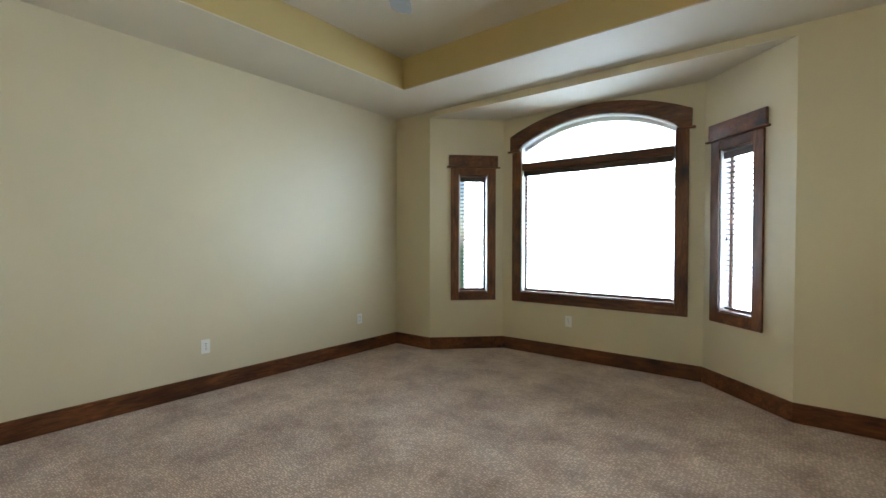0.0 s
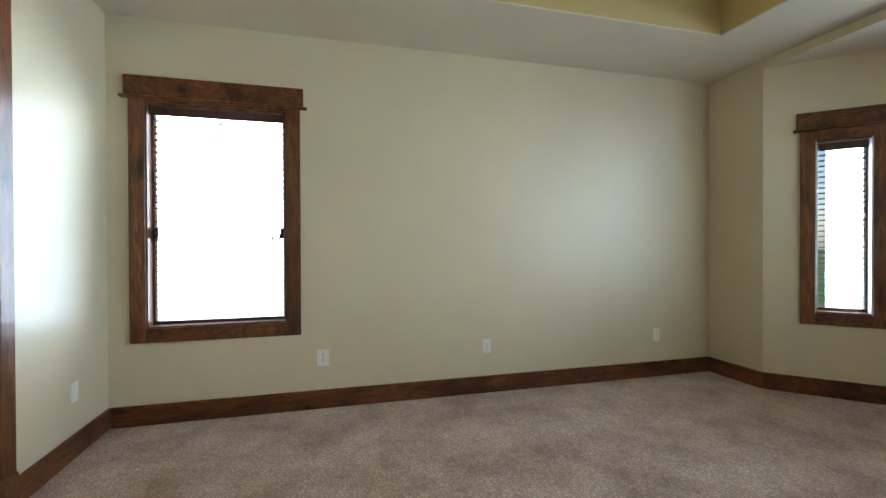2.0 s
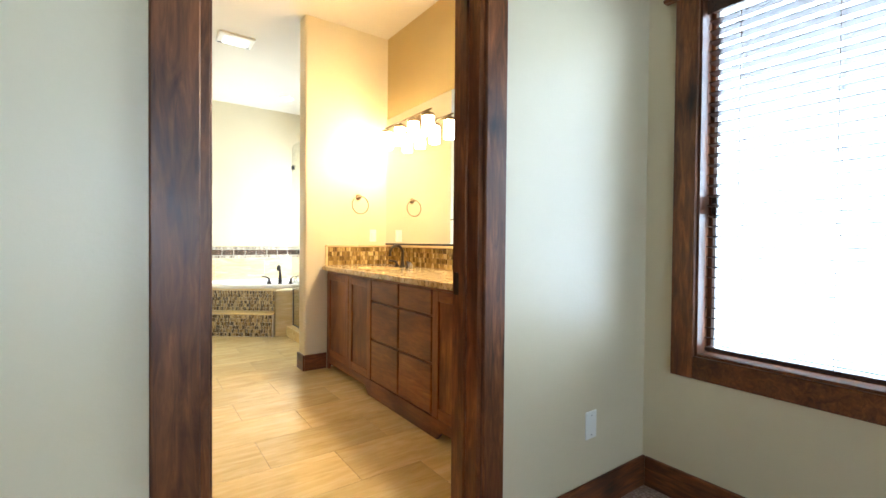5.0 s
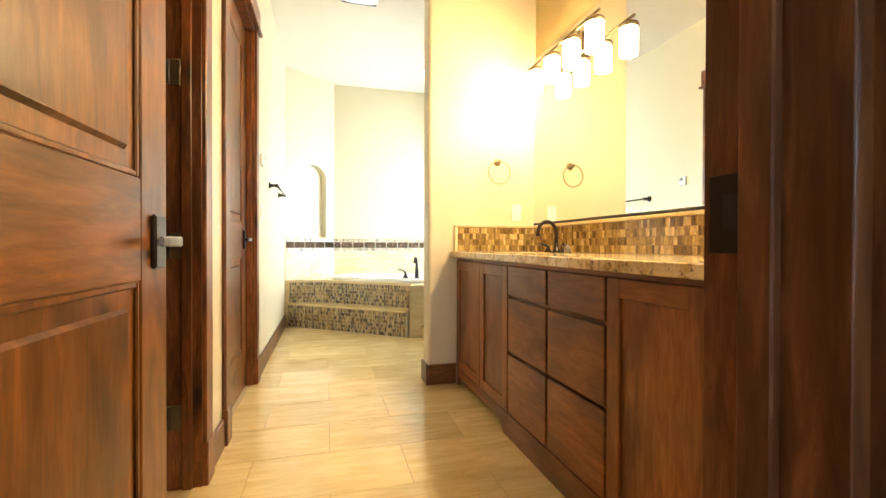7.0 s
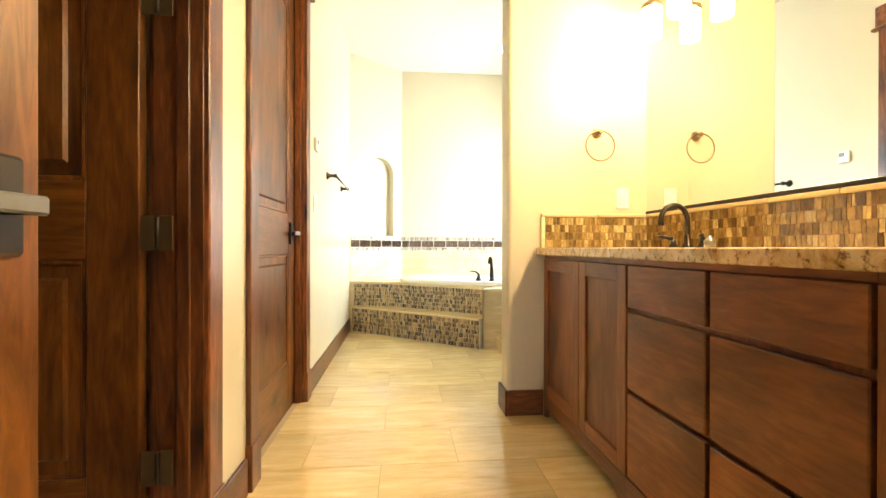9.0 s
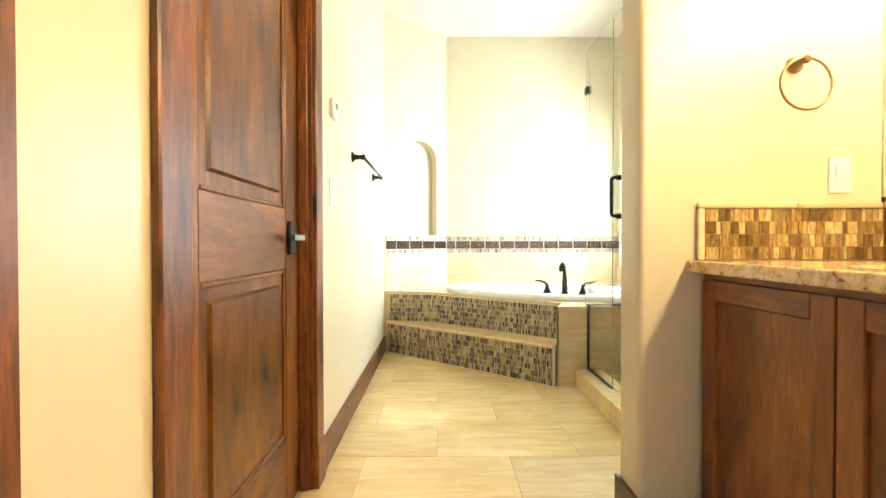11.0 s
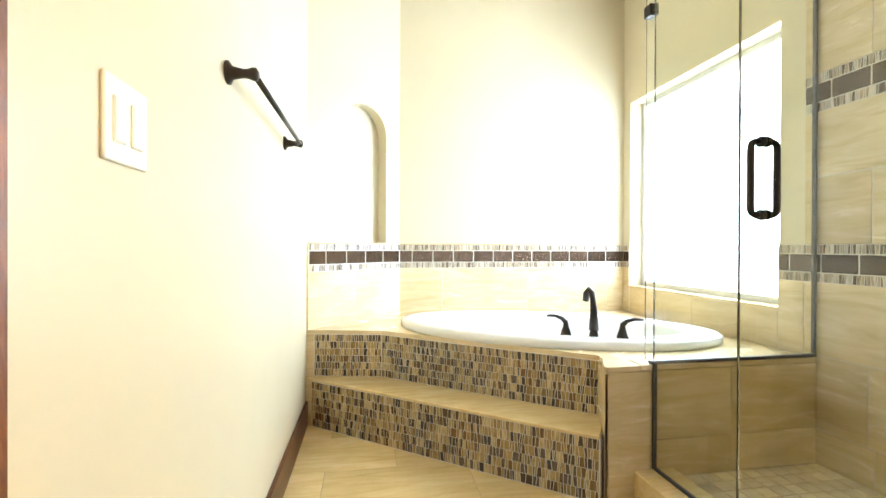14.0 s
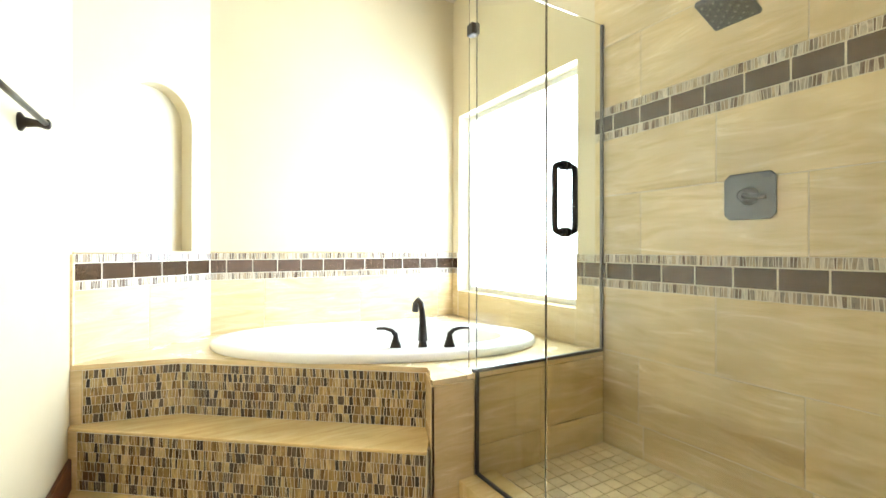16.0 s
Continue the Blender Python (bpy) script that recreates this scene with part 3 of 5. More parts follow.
def arched_window():
    m = along(BAY[1], BAY[2])
    s0, s1, z0, zs, za = WC
    rail0, rail1 = 2.075, 2.16
    thing = root("window_4", m @ Vector(((s0 + s1) / 2, 0, z0)), "wide dark alder framed bay window with an arched transom", "window", kind="structure")
    for a, b in ((s0, s0 + 0.014), (s1 - 0.014, s1)):
        part("jamb", bar(m, a, -0.003, z0, b, 0.125, zs, 0.001), VINYL, thing, "pale window jamb")
    part("window_sill", bar(m, s0 + 0.014, -0.003, z0, s1 - 0.014, 0.125, z0 + 0.014, 0.001), WOODX, thing)
    part("transom_rail", bar(m, s0 + 0.014, -0.012, rail0, s1 - 0.014, 0.12, rail1, 0.004), WOODX, thing)
    sash = bmesh.new()
    rectframe(sash, s0 + 0.014, s1 - 0.014, z0 + 0.014, rail0, 0.014, 0.085, 0.122)
    part("window_frame", placed(sash, m), WOODZ, thing)
    pane = part("pane", bar(m, s0 + 0.03, 0.1, z0 + 0.03, s1 - 0.03, 0.105, rail0 - 0.02, 0), GLASS, thing)
    pane.visible_shadow = False
    n = 36

    def band(sa, sb, low, high, y0, y1, mat, name, label=""):
        bm = bmesh.new()
        rows = []
        for k in range(n + 1):
            s = sa + (sb - sa) * k / n
            rows.append([bm.verts.new(m @ Vector(p)) for p in ((s, y0, low(s)), (s, y0, high(s)), (s, y1, high(s)), (s, y1, low(s)))])
        for q, r in zip(rows, rows[1:]):
            for j in range(4):
                bm.faces.new((q[j], q[(j + 1) % 4], r[(j + 1) % 4], r[j]))
        bm.faces.new(rows[0])
        bm.faces.new(rows[-1][::-1])
        bmesh.ops.recalc_face_normals(bm, faces=bm.faces[:])
        return part(name, bm, mat, thing, label)

    inner = lambda s: arch(s, s0, s1, zs, za)
    band(s0, s1, lambda s: inner(s) - 0.014, lambda s: inner(s) + 0.002, -0.003, 0.125, VINYL, "arch_lining", "pale curved lining of the arch")
    band(s0 + 0.014, s1 - 0.014, lambda s: inner(s) - 0.055, lambda s: inner(s) - 0.014, 0.085, 0.122, VINYL, "arch_frame", "pale curved transom frame")
    p = band(s0 + 0.03, s1 - 0.03, lambda s: rail1, lambda s: inner(s) - 0.03, 0.1, 0.105, GLASS, "arched_pane")
    p.visible_shadow = False
    a, b = s0 - 0.128, s1 + 0.128
    out = lambda s: arch(s, a, b, 2.475, BAYZ - 0.012)
    inn = lambda s: max(arch(s, s0, s1, zs, za), 2.30) - 0.002 if s0 <= s <= s1 else 2.312
    band(a, b, inn, out, -0.03, 0.0, WOODX, "arched_header")
    for c, d in ((a - 0.03, s0 - 0.002), (s1 + 0.002, b + 0.03)):
        part("header_fillet", bar(m, c, -0.042, 2.294, d, 0.0, 2.314, 0.006), WOODX, thing)
    w = 0.105
    part("side_casing", bar(m, s0 - w, -0.02, z0 - w, s0 + 0.004, 0.0, 2.295, 0.003), WOODZ, thing)
    part("side_casing", bar(m, s1 - 0.004, -0.02, z0 - w, s1 + w, 0.0, 2.295, 0.003), WOODZ, thing)
    part("bottom_casing", bar(m, s0 + 0.004, -0.02, z0 - w, s1 - 0.004, 0.0, z0 + 0.004, 0.003), WOODX, thing)
    blind(BAY[1], BAY[2], s0 + 0.014, s1 - 0.014, z0 + 0.014, rail0 + 0.012, "open wide brown slatted blind in the arched window", 0.9)


arched_window()


def tub_window():
    m = along((SX, TY), (SX, RY))
    s0, s1, z0, z1 = TW
    thing = root("window_5", m @ Vector(((s0 + s1) / 2, 0, z0)), "white framed window in a deep plaster reveal over the tub", "window", kind="structure")
    f = bmesh.new()
    rectframe(f, s0, s1, z0, z1, 0.035, 0.1, 0.15)
    part("window_frame", placed(f, m), VINYL, thing)
    p = part("pane", bar(m, s0 + 0.03, 0.12, z0 + 0.03, s1 - 0.03, 0.126, z1 - 0.03, 0), GLASS, thing)
    p.visible_shadow = False


tub_window()


# ---- baseboards, casings, doors ----
def baseboard(p0, p1, t=0.016, h=0.14):
    """Runs with its room side to the right."""
    m = along(p0, p1)
    bm = placed(box(0, -t, 0, math.dist(p0, p1), 0, h, 0.004), m)
    mat = WOODY if abs(p1[1] - p0[1]) > abs(p1[0] - p0[0]) else WOODX
    solid("baseboard", bm, mat, "dark stained knotty alder baseboard", "baseboard", kind="structure")


CW = 0.096                                                    # casing width
dxl, dxr = EX - DOOR[0], EX - DOOR[1]                         # east and west side of the doorway
baseboard((WX, DY + 0.016), (WX, NY - 0.016))
baseboard((WX, NY), (BAY[0][0] + 0.006, NY))
baseboard(BAY[0], BAY[1])
baseboard(BAY[1], BAY[2])
baseboard(BAY[2], BAY[3])
baseboard((BAY[3][0] - 0.006, NY), (EX, NY))
baseboard((EX, NY - 0.016), (EX, DY + 0.016))
baseboard((EX, DY), (dxl + CW + 0.012, DY))
baseboard((dxr - CW - 0.012, DY), (WX, DY))
baseboard((EW, DYB), (EW, DYB - D2[0] + CW + 0.012))
baseboard((EW, DYB - D2[1] - CW - 0.012), (EW, DYB - D3[0] + CW + 0.012))
baseboard((EW, DYB - D3[1] - CW - 0.012), (EW, -5.985))
m_end = box(RX, RYB, 0, RX + 0.016, RY + 0.016, 0.14, 0.004)
solid("baseboard", m_end, WOODY, "dark stained baseboard on the wall end", "baseboard", kind="structure")
solid("baseboard", box(-3.478, RY, 0, RX - 0.001, RY + 0.016, 0.14, 0.004), WOODX, "dark stained baseboard beside the vanity", "baseboard", kind="structure")


def doorway(name, p0, p1, s0, s1, z1, depth, label, both=True, stop=0.05, jt=0.012):
    """Jambs, stops and casings of a doorway; the first side faces right of the way."""
    m = along(p0, p1)
    thing = root(name, m @ Vector(((s0 + s1) / 2, depth / 2, 0)), label, "door frame", kind="structure")
    for a, b, c in ((s0, s0 + jt, 1), (s1 - jt, s1, -1)):
        part("jamb", bar(m, a, -0.004, 0, b, depth + 0.004, z1, 0.001), WOODZ, thing)
        e = b if c > 0 else a
        part("door_stop", bar(m, min(e, e + c * 0.012), stop, 0, max(e, e + c * 0.012), stop + 0.035, z1 - 0.012, 0.002), WOODZ, thing)
    part("head_jamb", bar(m, s0 + jt, -0.004, z1 - 0.012, s1 - jt, depth + 0.004, z1, 0.001), WOODX, thing)
    sides = ((-0.02, 0.0, -1), (depth, depth + 0.02, 1)) if both else ((-0.02, 0.0, -1),)
    for y0, y1, d in sides:
        for a, b in ((s0 - CW + 0.006, s0 + 0.006), (s1 - 0.006, s1 + CW - 0.006)):
            part("side_casing", bar(m, a, y0, 0, b, y1, z1 + 0.006, 0.004), WOODZ, thing)
            yb = y0 - 0.006 if d < 0 else y1 + 0.006
            part("plinth_block", bar(m, a - 0.004, min(yb, y0, y1), 0, b + 0.004, max(yb, y0, y1), 0.175, 0.003), WOODZ, thing)
        yf = y0 - 0.022 if d < 0 else y1 + 0.022
        part("header_fillet", bar(m, s0 - CW - 0.03, min(yf, y0), z1 + 0.006, s1 + CW + 0.03, max(yf, y1), z1 + 0.026, 0.006), WOODX, thing)
        yh = y0 - 0.007 if d < 0 else y1 + 0.007
        part("header", bar(m, s0 - CW - 0.01, min(yh, y0), z1 + 0.026, s1 + CW + 0.01, max(yh, y1), z1 + 0.17, 0.003), WOODX, thing)
    return thing, m


def lever_handle(m, s, z, side, toward, parent):
    """A lever on a long plate, on the face at y = 0 (side -1) or beyond (side +1)."""
    y0, y1 = (0, side * 0.012)
    h = part("door_handle", bar(m, s - 0.031, min(y0, y1), z - 0.062, s + 0.031, max(y0, y1), z + 0.062, 0.005), BRONZE, parent, "bronze handle plate with a satin lever")
    part("neck", tube([m @ Vector((s, side * 0.01, z)), m @ Vector((s, side * 0.046, z))], 0.012, 12), BRONZE, h)
    lev = bmesh.new()
    rings = []
    for d, out, wide, tall in ((-0.014, 0.046, 0.006, 0.012), (0.03, 0.049, 0.0055, 0.0115), (0.07, 0.049, 0.005, 0.011), (0.095, 0.046, 0.0045, 0.010)):
        rings.append([lev.verts.new(m @ Vector((s + toward * d, side * (out + a * wide), z + c * tall))) for a, c in ((-1, -0.7), (-0.5, -1), (0.5, -1), (1, -0.7), (1, 0.7), (0.5, 1), (-0.5, 1), (-1, 0.7))])
    for q, r in zip(rings, rings[1:]):
        for k in range(8):
            lev.faces.new((q[k], q[(k + 1) % 8], r[(k + 1) % 8], r[k]))
    lev.faces.new(rings[0][::-1])
    lev.faces.new(rings[-1])
    bmesh.ops.recalc_face_normals(lev, faces=lev.faces[:])
    part("lever", lev, LEVER, h, "satin nickel lever")
    return h


def door_leaf(name, m, w, h, label, handle_s, toward, sides=(-1, 1), hinge_s=None, hinge_y=0.0, lever_z=1.02):
    """A two-panel leaf: x along its width, y its thickness (0 to 36 mm)."""
    t = 0.036
    thing = root(name, m @ Vector((w / 2, t / 2, 0)), label, "door", kind="structure")
    st, b0, l0, l1, t0 = 0.14, 0.275, 0.885, 1.105, h - 0.15
    g = 0.008
    for a in (0.0, w - st):
        part("stile", bar(m, a, 0, g, a + st, t, h, 0.003), DOORZ, thing)
    for z0, z1 in ((g, b0), (l0, l1), (t0, h)):
        part("rail", bar(m, st, 0.0005, z0, w - st, t - 0.0005, z1, 0.003), DOORX if abs(m[0][0]) > 0.5 else DOORY, thing)
    for z0, z1 in ((b0, l0), (l1, t0)):
        bm = bmesh.new()
        quadbox(bm, st, 0.010, z0, w - st, t - 0.010, z1)
        for sg, yb in ((-1, 0.010), (1, t - 0.010)):
            a0, a1, c0, c1, e = st + 0.052, w - st - 0.052, z0 + 0.05, z1 - 0.05, 0.008
            lo = [bm.verts.new((x, yb, z)) for x, z in ((a0, c0), (a1, c0), (a1, c1), (a0, c1))]
            hi = [bm.verts.new((x, yb + sg * 0.009, z)) for x, z in ((a0 + e, c0 + e), (a1 - e, c0 + e), (a1 - e, c1 - e), (a0 + e, c1 - e))]
            for k in range(4):
                bm.faces.new((lo[k], lo[(k + 1) % 4], hi[(k + 1) % 4], hi[k]))
            bm.faces.new(hi)
        bmesh.ops.recalc_face_normals(bm, faces=bm.faces[:])
        panel = part("panel", placed(bm, m), DOORZ, thing)
        for sg, yb in ((-1, 0.010), (1, t - 0.010)):
            mo = bmesh.new()
            y0, y1 = sorted((yb, yb + sg * 0.007))
            rectframe(mo, st, w - st, z0, z1, 0.014, y0, y1)
            bmesh.ops.bevel(mo, geom=mo.edges[:], offset=0.003, segments=1, affect="EDGES", profile=0.5)
            part("moulding", placed(mo, m), DOORZ, panel)
    for sd in sides:
        mm = m @ Matrix.Translation((0, 0 if sd < 0 else t, 0))
        lever_handle(mm, handle_s, lever_z, sd, toward, thing)
    if hinge_s is not None:
        for z in (0.30, 0.96, 1.62, 2.28):
            hg = part("hinge", placed(lathe([(0.006, -0.045), (0.007, -0.044), (0.007, 0.044), (0.006, 0.045)], 10), m @ Matrix.Translation((hinge_s, hinge_y, z))), BRONZE, thing, "bronze butt hinge")
            for a, b in ((hinge_s - 0.042, hinge_s - 0.007), (hinge_s + 0.007, hinge_s + 0.042)):
                part("hinge_leaf", bar(m, a, hinge_y - 0.002, z - 0.05, b, hinge_y + 0.002, z + 0.05, 0.0015), BRASSYDARK, hg)
    return thing


fr, mdoor = doorway("door_frame_1", (EX, DY), (WX, DY), DOOR[0], DOOR[1], 2.44, 0.13, "dark alder door frame between bedroom and bathroom", jt=0.026)
for z in (0.30, 0.96, 1.62, 2.28):
    hl = part("hinge", bar(mdoor, DOOR[0] + 0.026, 0.092, z - 0.05, DOOR[0] + 0.0285, 0.13, z + 0.05, 0.0008), BRONZE, fr, "bronze hinge leaf")
    part("hinge_knuckle", tube([mdoor @ Vector((DOOR[0] + 0.026, 0.137, z - 0.05)), mdoor @ Vector((DOOR[0] + 0.026, 0.137, z + 0.05))], 0.007, 8), BRONZE, hl)
sp = part("strike_plate", bar(mdoor, DOOR[1] - 0.0285, 0.075, 0.955, DOOR[1] - 0.026, 0.125, 1.035, 0.0008), BRONZE, fr, "bronze strike plate")
part("strike_hole", bar(mdoor, DOOR[1] - 0.0292, 0.09, 0.98, DOOR[1] - 0.0283, 0.108, 1.015, 0), SLOT, sp)
door_leaf("door_1", pose(dxl - 0.03, DYB - 0.014, 0, 0, 0, -91.5), 0.82, 2.42, "open dark knotty alder two-panel bathroom door", 0.82 - 0.065, -1, sides=(-1,), hinge_s=-0.004, hinge_y=0.018, lever_z=0.97)
doorway("door_frame_2", (EW, DYB), NICHE0, D2[0], D2[1], 2.44, 0.13, "dark alder door frame of the closet", stop=0.03)
door_leaf("door_2", pose(EW + 0.15, DYB - D2[1] + 0.016, 0, 0, 0, 0), 0.735, 2.42, "open dark knotty alder two-panel closet door", 0.735 - 0.065, -1, sides=(1,), hinge_s=-0.05, hinge_y=0.04)
doorway("door_frame_3", (EW, DYB), NICHE0, D3[0], D3[1], 2.44, 0.13, "dark alder door frame of the water closet", stop=0.012)
door_leaf("door_3", pose(EW + 0.05, DYB - D3[0] - 0.014, 0, 0, 0, -90), D3[1] - D3[0] - 0.028, 2.42, "closed dark knotty alder two-panel door", D3[1] - D3[0] - 0.028 - 0.095, -1, sides=(-1,), lever_z=1.0)
# Unseen panel added to block light and view through the door's gaps.
solid("door_backing", box(EW + 0.135, DYB - D3[1] - 0.2, 0, EW + 0.2, DYB - D3[0] + 0.1, 2.6), WALL, "unseen backing panel added behind the closed door", "wall", kind="structure")


# ---- vanity ----
CF = -3.478                                                   # cabinet front
COLS = [-3.403, -2.93, -2.522, -2.118, -1.722, -1.322, -0.925]


def shaker_door(y0, y1, parent):
    z0, z1, g, w = 0.122, 0.862, 0.003, 0.062
    x0, x1 = CF - 0.019, CF
    d = part("cabinet_door", box(x0, y0 + g + w - 0.004, z0 + w - 0.004, x1 - 0.010, y1 - g - w + 0.004, z1 - w + 0.004), CABZ, parent, "stained maple shaker door")
    for a, b in ((y0 + g, y0 + g + w), (y1 - g - w, y1 - g)):
        part("stile", box(x0, a, z0, x1, b, z1, 0.002), CABZ, d)
    for a, b in ((z0, z0 + w), (z1 - w, z1)):
        part("rail", box(x0, y0 + g + w, a, x1 - 0.0005, y1 - g - w, b, 0.002), CABY, d)


def toe_board(parent, profile):
    """The base board, given as a (y, z) outline."""
    bm = bmesh.new()
    f = [bm.verts.new((CF - 0.004, y, z)) for y, z in profile]
    b = [bm.verts.new((CF - 0.024, y, z)) for y, z in profile]
    bm.faces.new(f)
    bm.faces.new(b[::-1])
    n = len(profile)
    for i in range(n):
        bm.faces.new((f[i], f[(i + 1) % n], b[(i + 1) % n], b[i]))
    bmesh.ops.recalc_face_normals(bm, faces=bm.faces[:])
    part("toe_board", bm, CABY, parent)


def vanity():
    for y0, ym, y1, foot in ((COLS[0], COLS[1], COLS[2], 1), (COLS[4], COLS[5], COLS[6], -1)):
        u = root("vanity_cabinet", ((VW + CF) / 2, ym, 0), "stained maple sink cabinet with two shaker doors", "cabinet", "vanity cabinets")
        part("body", box(VW + 0.01, y0 + 0.001, 0.09, CF - 0.02, y1 - 0.001, 0.70), CABZ, u)
        part("face_rail", box(CF - 0.024, y0 + 0.001, 0.864, CF - 0.006, y1 - 0.001, 0.882), CABY, u)
        a, b = (y0, y1) if foot > 0 else (y1, y0)
        toe_board(u, [(a, 0.118), (a, 0.0), (a + foot * 0.03, 0.0), (a + foot * 0.05, 0.055), (b - foot * 0.10, 0.055), (b - foot * 0.05, 0.0), (b, 0.0), (b, 0.118)])
        shaker_door(y0, ym, u)
        shaker_door(ym, y1, u)
        part("side_panel", box(VW + 0.01, y0 + 0.001, 0.70, CF - 0.022, y0 + 0.019, 0.882), CABZ, u)
        part("side_panel", box(VW + 0.01, y1 - 0.019, 0.70, CF - 0.022, y1 - 0.001, 0.882), CABZ, u)
    u = root("drawer_cabinet", ((VW + CF) / 2, COLS[3], 0), "stained maple bank of six slab drawers", "cabinet", "vanity cabinets")
    part("body", box(VW + 0.01, COLS[2] + 0.001, 0.09, CF - 0.022, COLS[4] - 0.001, 0.864), CABZ, u)
    part("face_rail", box(CF - 0.024, COLS[2] + 0.001, 0.865, CF - 0.006, COLS[4] - 0.001, 0.882), CABY, u)
    toe_board(u, [(COLS[2], 0.118), (COLS[2], 0.0), (COLS[4], 0.0), (COLS[4], 0.118)])
    for y0, y1 in ((COLS[2], COLS[3]), (COLS[3], COLS[4])):
        for z0, z1 in ((0.128, 0.418), (0.434, 0.700), (0.716, 0.862)):
            part("drawer", box(CF - 0.019, y0 + 0.008, z0, CF, y1 - 0.008, z1, 0.003), CABY, u)


vanity()


def ellipse(cx, cy, a, b, n=32, turn=0.0):
    out = []
    for k in range(n):
        t = 2 * math.pi * k / n
        x, y = a * math.cos(t), b * math.sin(t)
        out.append((cx + x * math.cos(turn) - y * math.sin(turn), cy + x * math.sin(turn) + y * math.cos(turn)))
    return out


def slab(outline, holes, z0, z1):
    """A slab over a plan outline with holes through it."""
    bm = bmesh.new()
    loops = []
    for z in (z0, z1):
        rings, edges = [], []
        for pts in (outline, *holes):
            v = [bm.verts.new((x, y, z)) for x, y in pts]
            edges += [bm.edges.new((v[i], v[(i + 1) % len(v)])) for i in range(len(v))]
            rings.append(v)
        bmesh.ops.triangle_fill(bm, edges=edges, use_beauty=True)
        loops.append(rings)
    for lo, hi in zip(*loops):
        for i in range(len(lo)):
            j = (i + 1) % len(lo)
            bm.faces.new((lo[i], lo[j], hi[j], hi[i]))
    bmesh.ops.recalc_face_normals(bm, faces=bm.faces[:])
    return bm


SINKS = (-2.9, -1.34)
CB = VW + 0.012
counter = root("countertop", (-3.74, -2.12, 0.885), "polished gold and brown granite vanity countertop", "countertop")
top = slab([(CB, RY + 0.001), (CF + 0.028, RY + 0.001), (CF + 0.028, DYB - 0.001), (CB, DYB - 0.001)], [ellipse(-3.74, y, 0.165, 0.22) for y in SINKS], 0.884, 0.922)
part("slab", top, GRANITE, counter)
part("front_edge", box(CF + 0.028, RY + 0.001, 0.883, CF + 0.042, DYB - 0.001, 0.9225, 0.006, 3), GRANITE, counter, "polished eased granite edge")


def sink(y):
    s = root("sink", (-3.74, y, 0.75), "oval undermount bisque porcelain sink", "sink", "vanity sinks")
    bm = bmesh.new()
    rings = []
    for f, z in ((1.05, 0.884), (1.0, 0.882), (0.95, 0.85), (0.85, 0.79), (0.6, 0.755), (0.15, 0.745)):
        rings.append([bm.verts.new((x, yy, z)) for x, yy in ellipse(-3.74, y, 0.165 * f, 0.22 * f)])
    for q, r in zip(rings, rings[1:]):
        for k in range(32):
            fc = bm.faces.new((q[k], r[k], r[(k + 1) % 32], q[(k + 1) % 32]))
            fc.smooth = True
    bm.faces.new(rings[-1])
    part("basin", bm, IVORY, s)
    part("drain", lathe([(0.022, 0), (0.022, 0.004), (0.012, 0.005)], 16, Matrix.Translation((-3.74, y, 0.745))), BRONZE, s)
    f = root("sink_faucet", (-3.965, y, 0.922), "oiled bronze gooseneck faucet on the granite counter", "faucet", "vanity faucets")
    body = lathe([(0.026, 0), (0.026, 0.008), (0.017, 0.02), (0.014, 0.05), (0.012, 0.06)], 16, Matrix.Translation((-3.965, y, 0.922)))
    part("base", body, BRONZE, f)
    arc = [(-3.965, y, 0.975)] + [(-3.965 + 0.062 - 0.062 * math.cos(radians(a)), y, 1.045 + 0.066 * math.sin(radians(a))) for a in range(0, 181, 18)] + [(-3.965 + 0.124, y, 1.02)]
    part("spout", tube(arc, 0.0115, 12, radii=[0.0125] + [0.0115] * (len(arc) - 2) + [0.014]), BRONZE, f)
    for sg in (-1, 1):
        h = part("valve_base", lathe([(0.024, 0), (0.024, 0.006), (0.013, 0.022), (0.011, 0.04)], 14, Matrix.Translation((-3.965, y + sg * 0.1, 0.922))), BRONZE, f)
        part("lever", tube([(-3.965, y + sg * 0.1, 0.962), (-3.935, y + sg * 0.125, 0.974), (-3.92, y + sg * 0.16, 0.976)], 0.007, 8, radii=[0.011, 0.008, 0.006]), BRONZE, h)


for sy in SINKS:
    sink(sy)
solid("soap_pump", lathe([(0.02, 0), (0.021, 0.03), (0.012, 0.04), (0.006, 0.045), (0.006, 0.05)], 14, Matrix.Translation((-3.93, SINKS[0] + 0.19, 0.922))), STEEL, "small satin metal soap pump on the counter", "soap pump")

# mirror on the vanity wall
mirror = root("wall_mirror", (VW + 0.01, -2.1, 1.13), "wide frameless wall mirror over the vanity", "mirror")
part("mirror_glass", box(VW + 0.003, RY + 0.004, 1.128, VW + 0.009, DYB - 0.03, 2.33), MIRROR, mirror)
part("bottom_channel", box(VW + 0.002, RY + 0.004, 1.112, VW + 0.016, DYB - 0.03, 1.128, 0.002), BRONZE, mirror, "dark metal bottom channel")


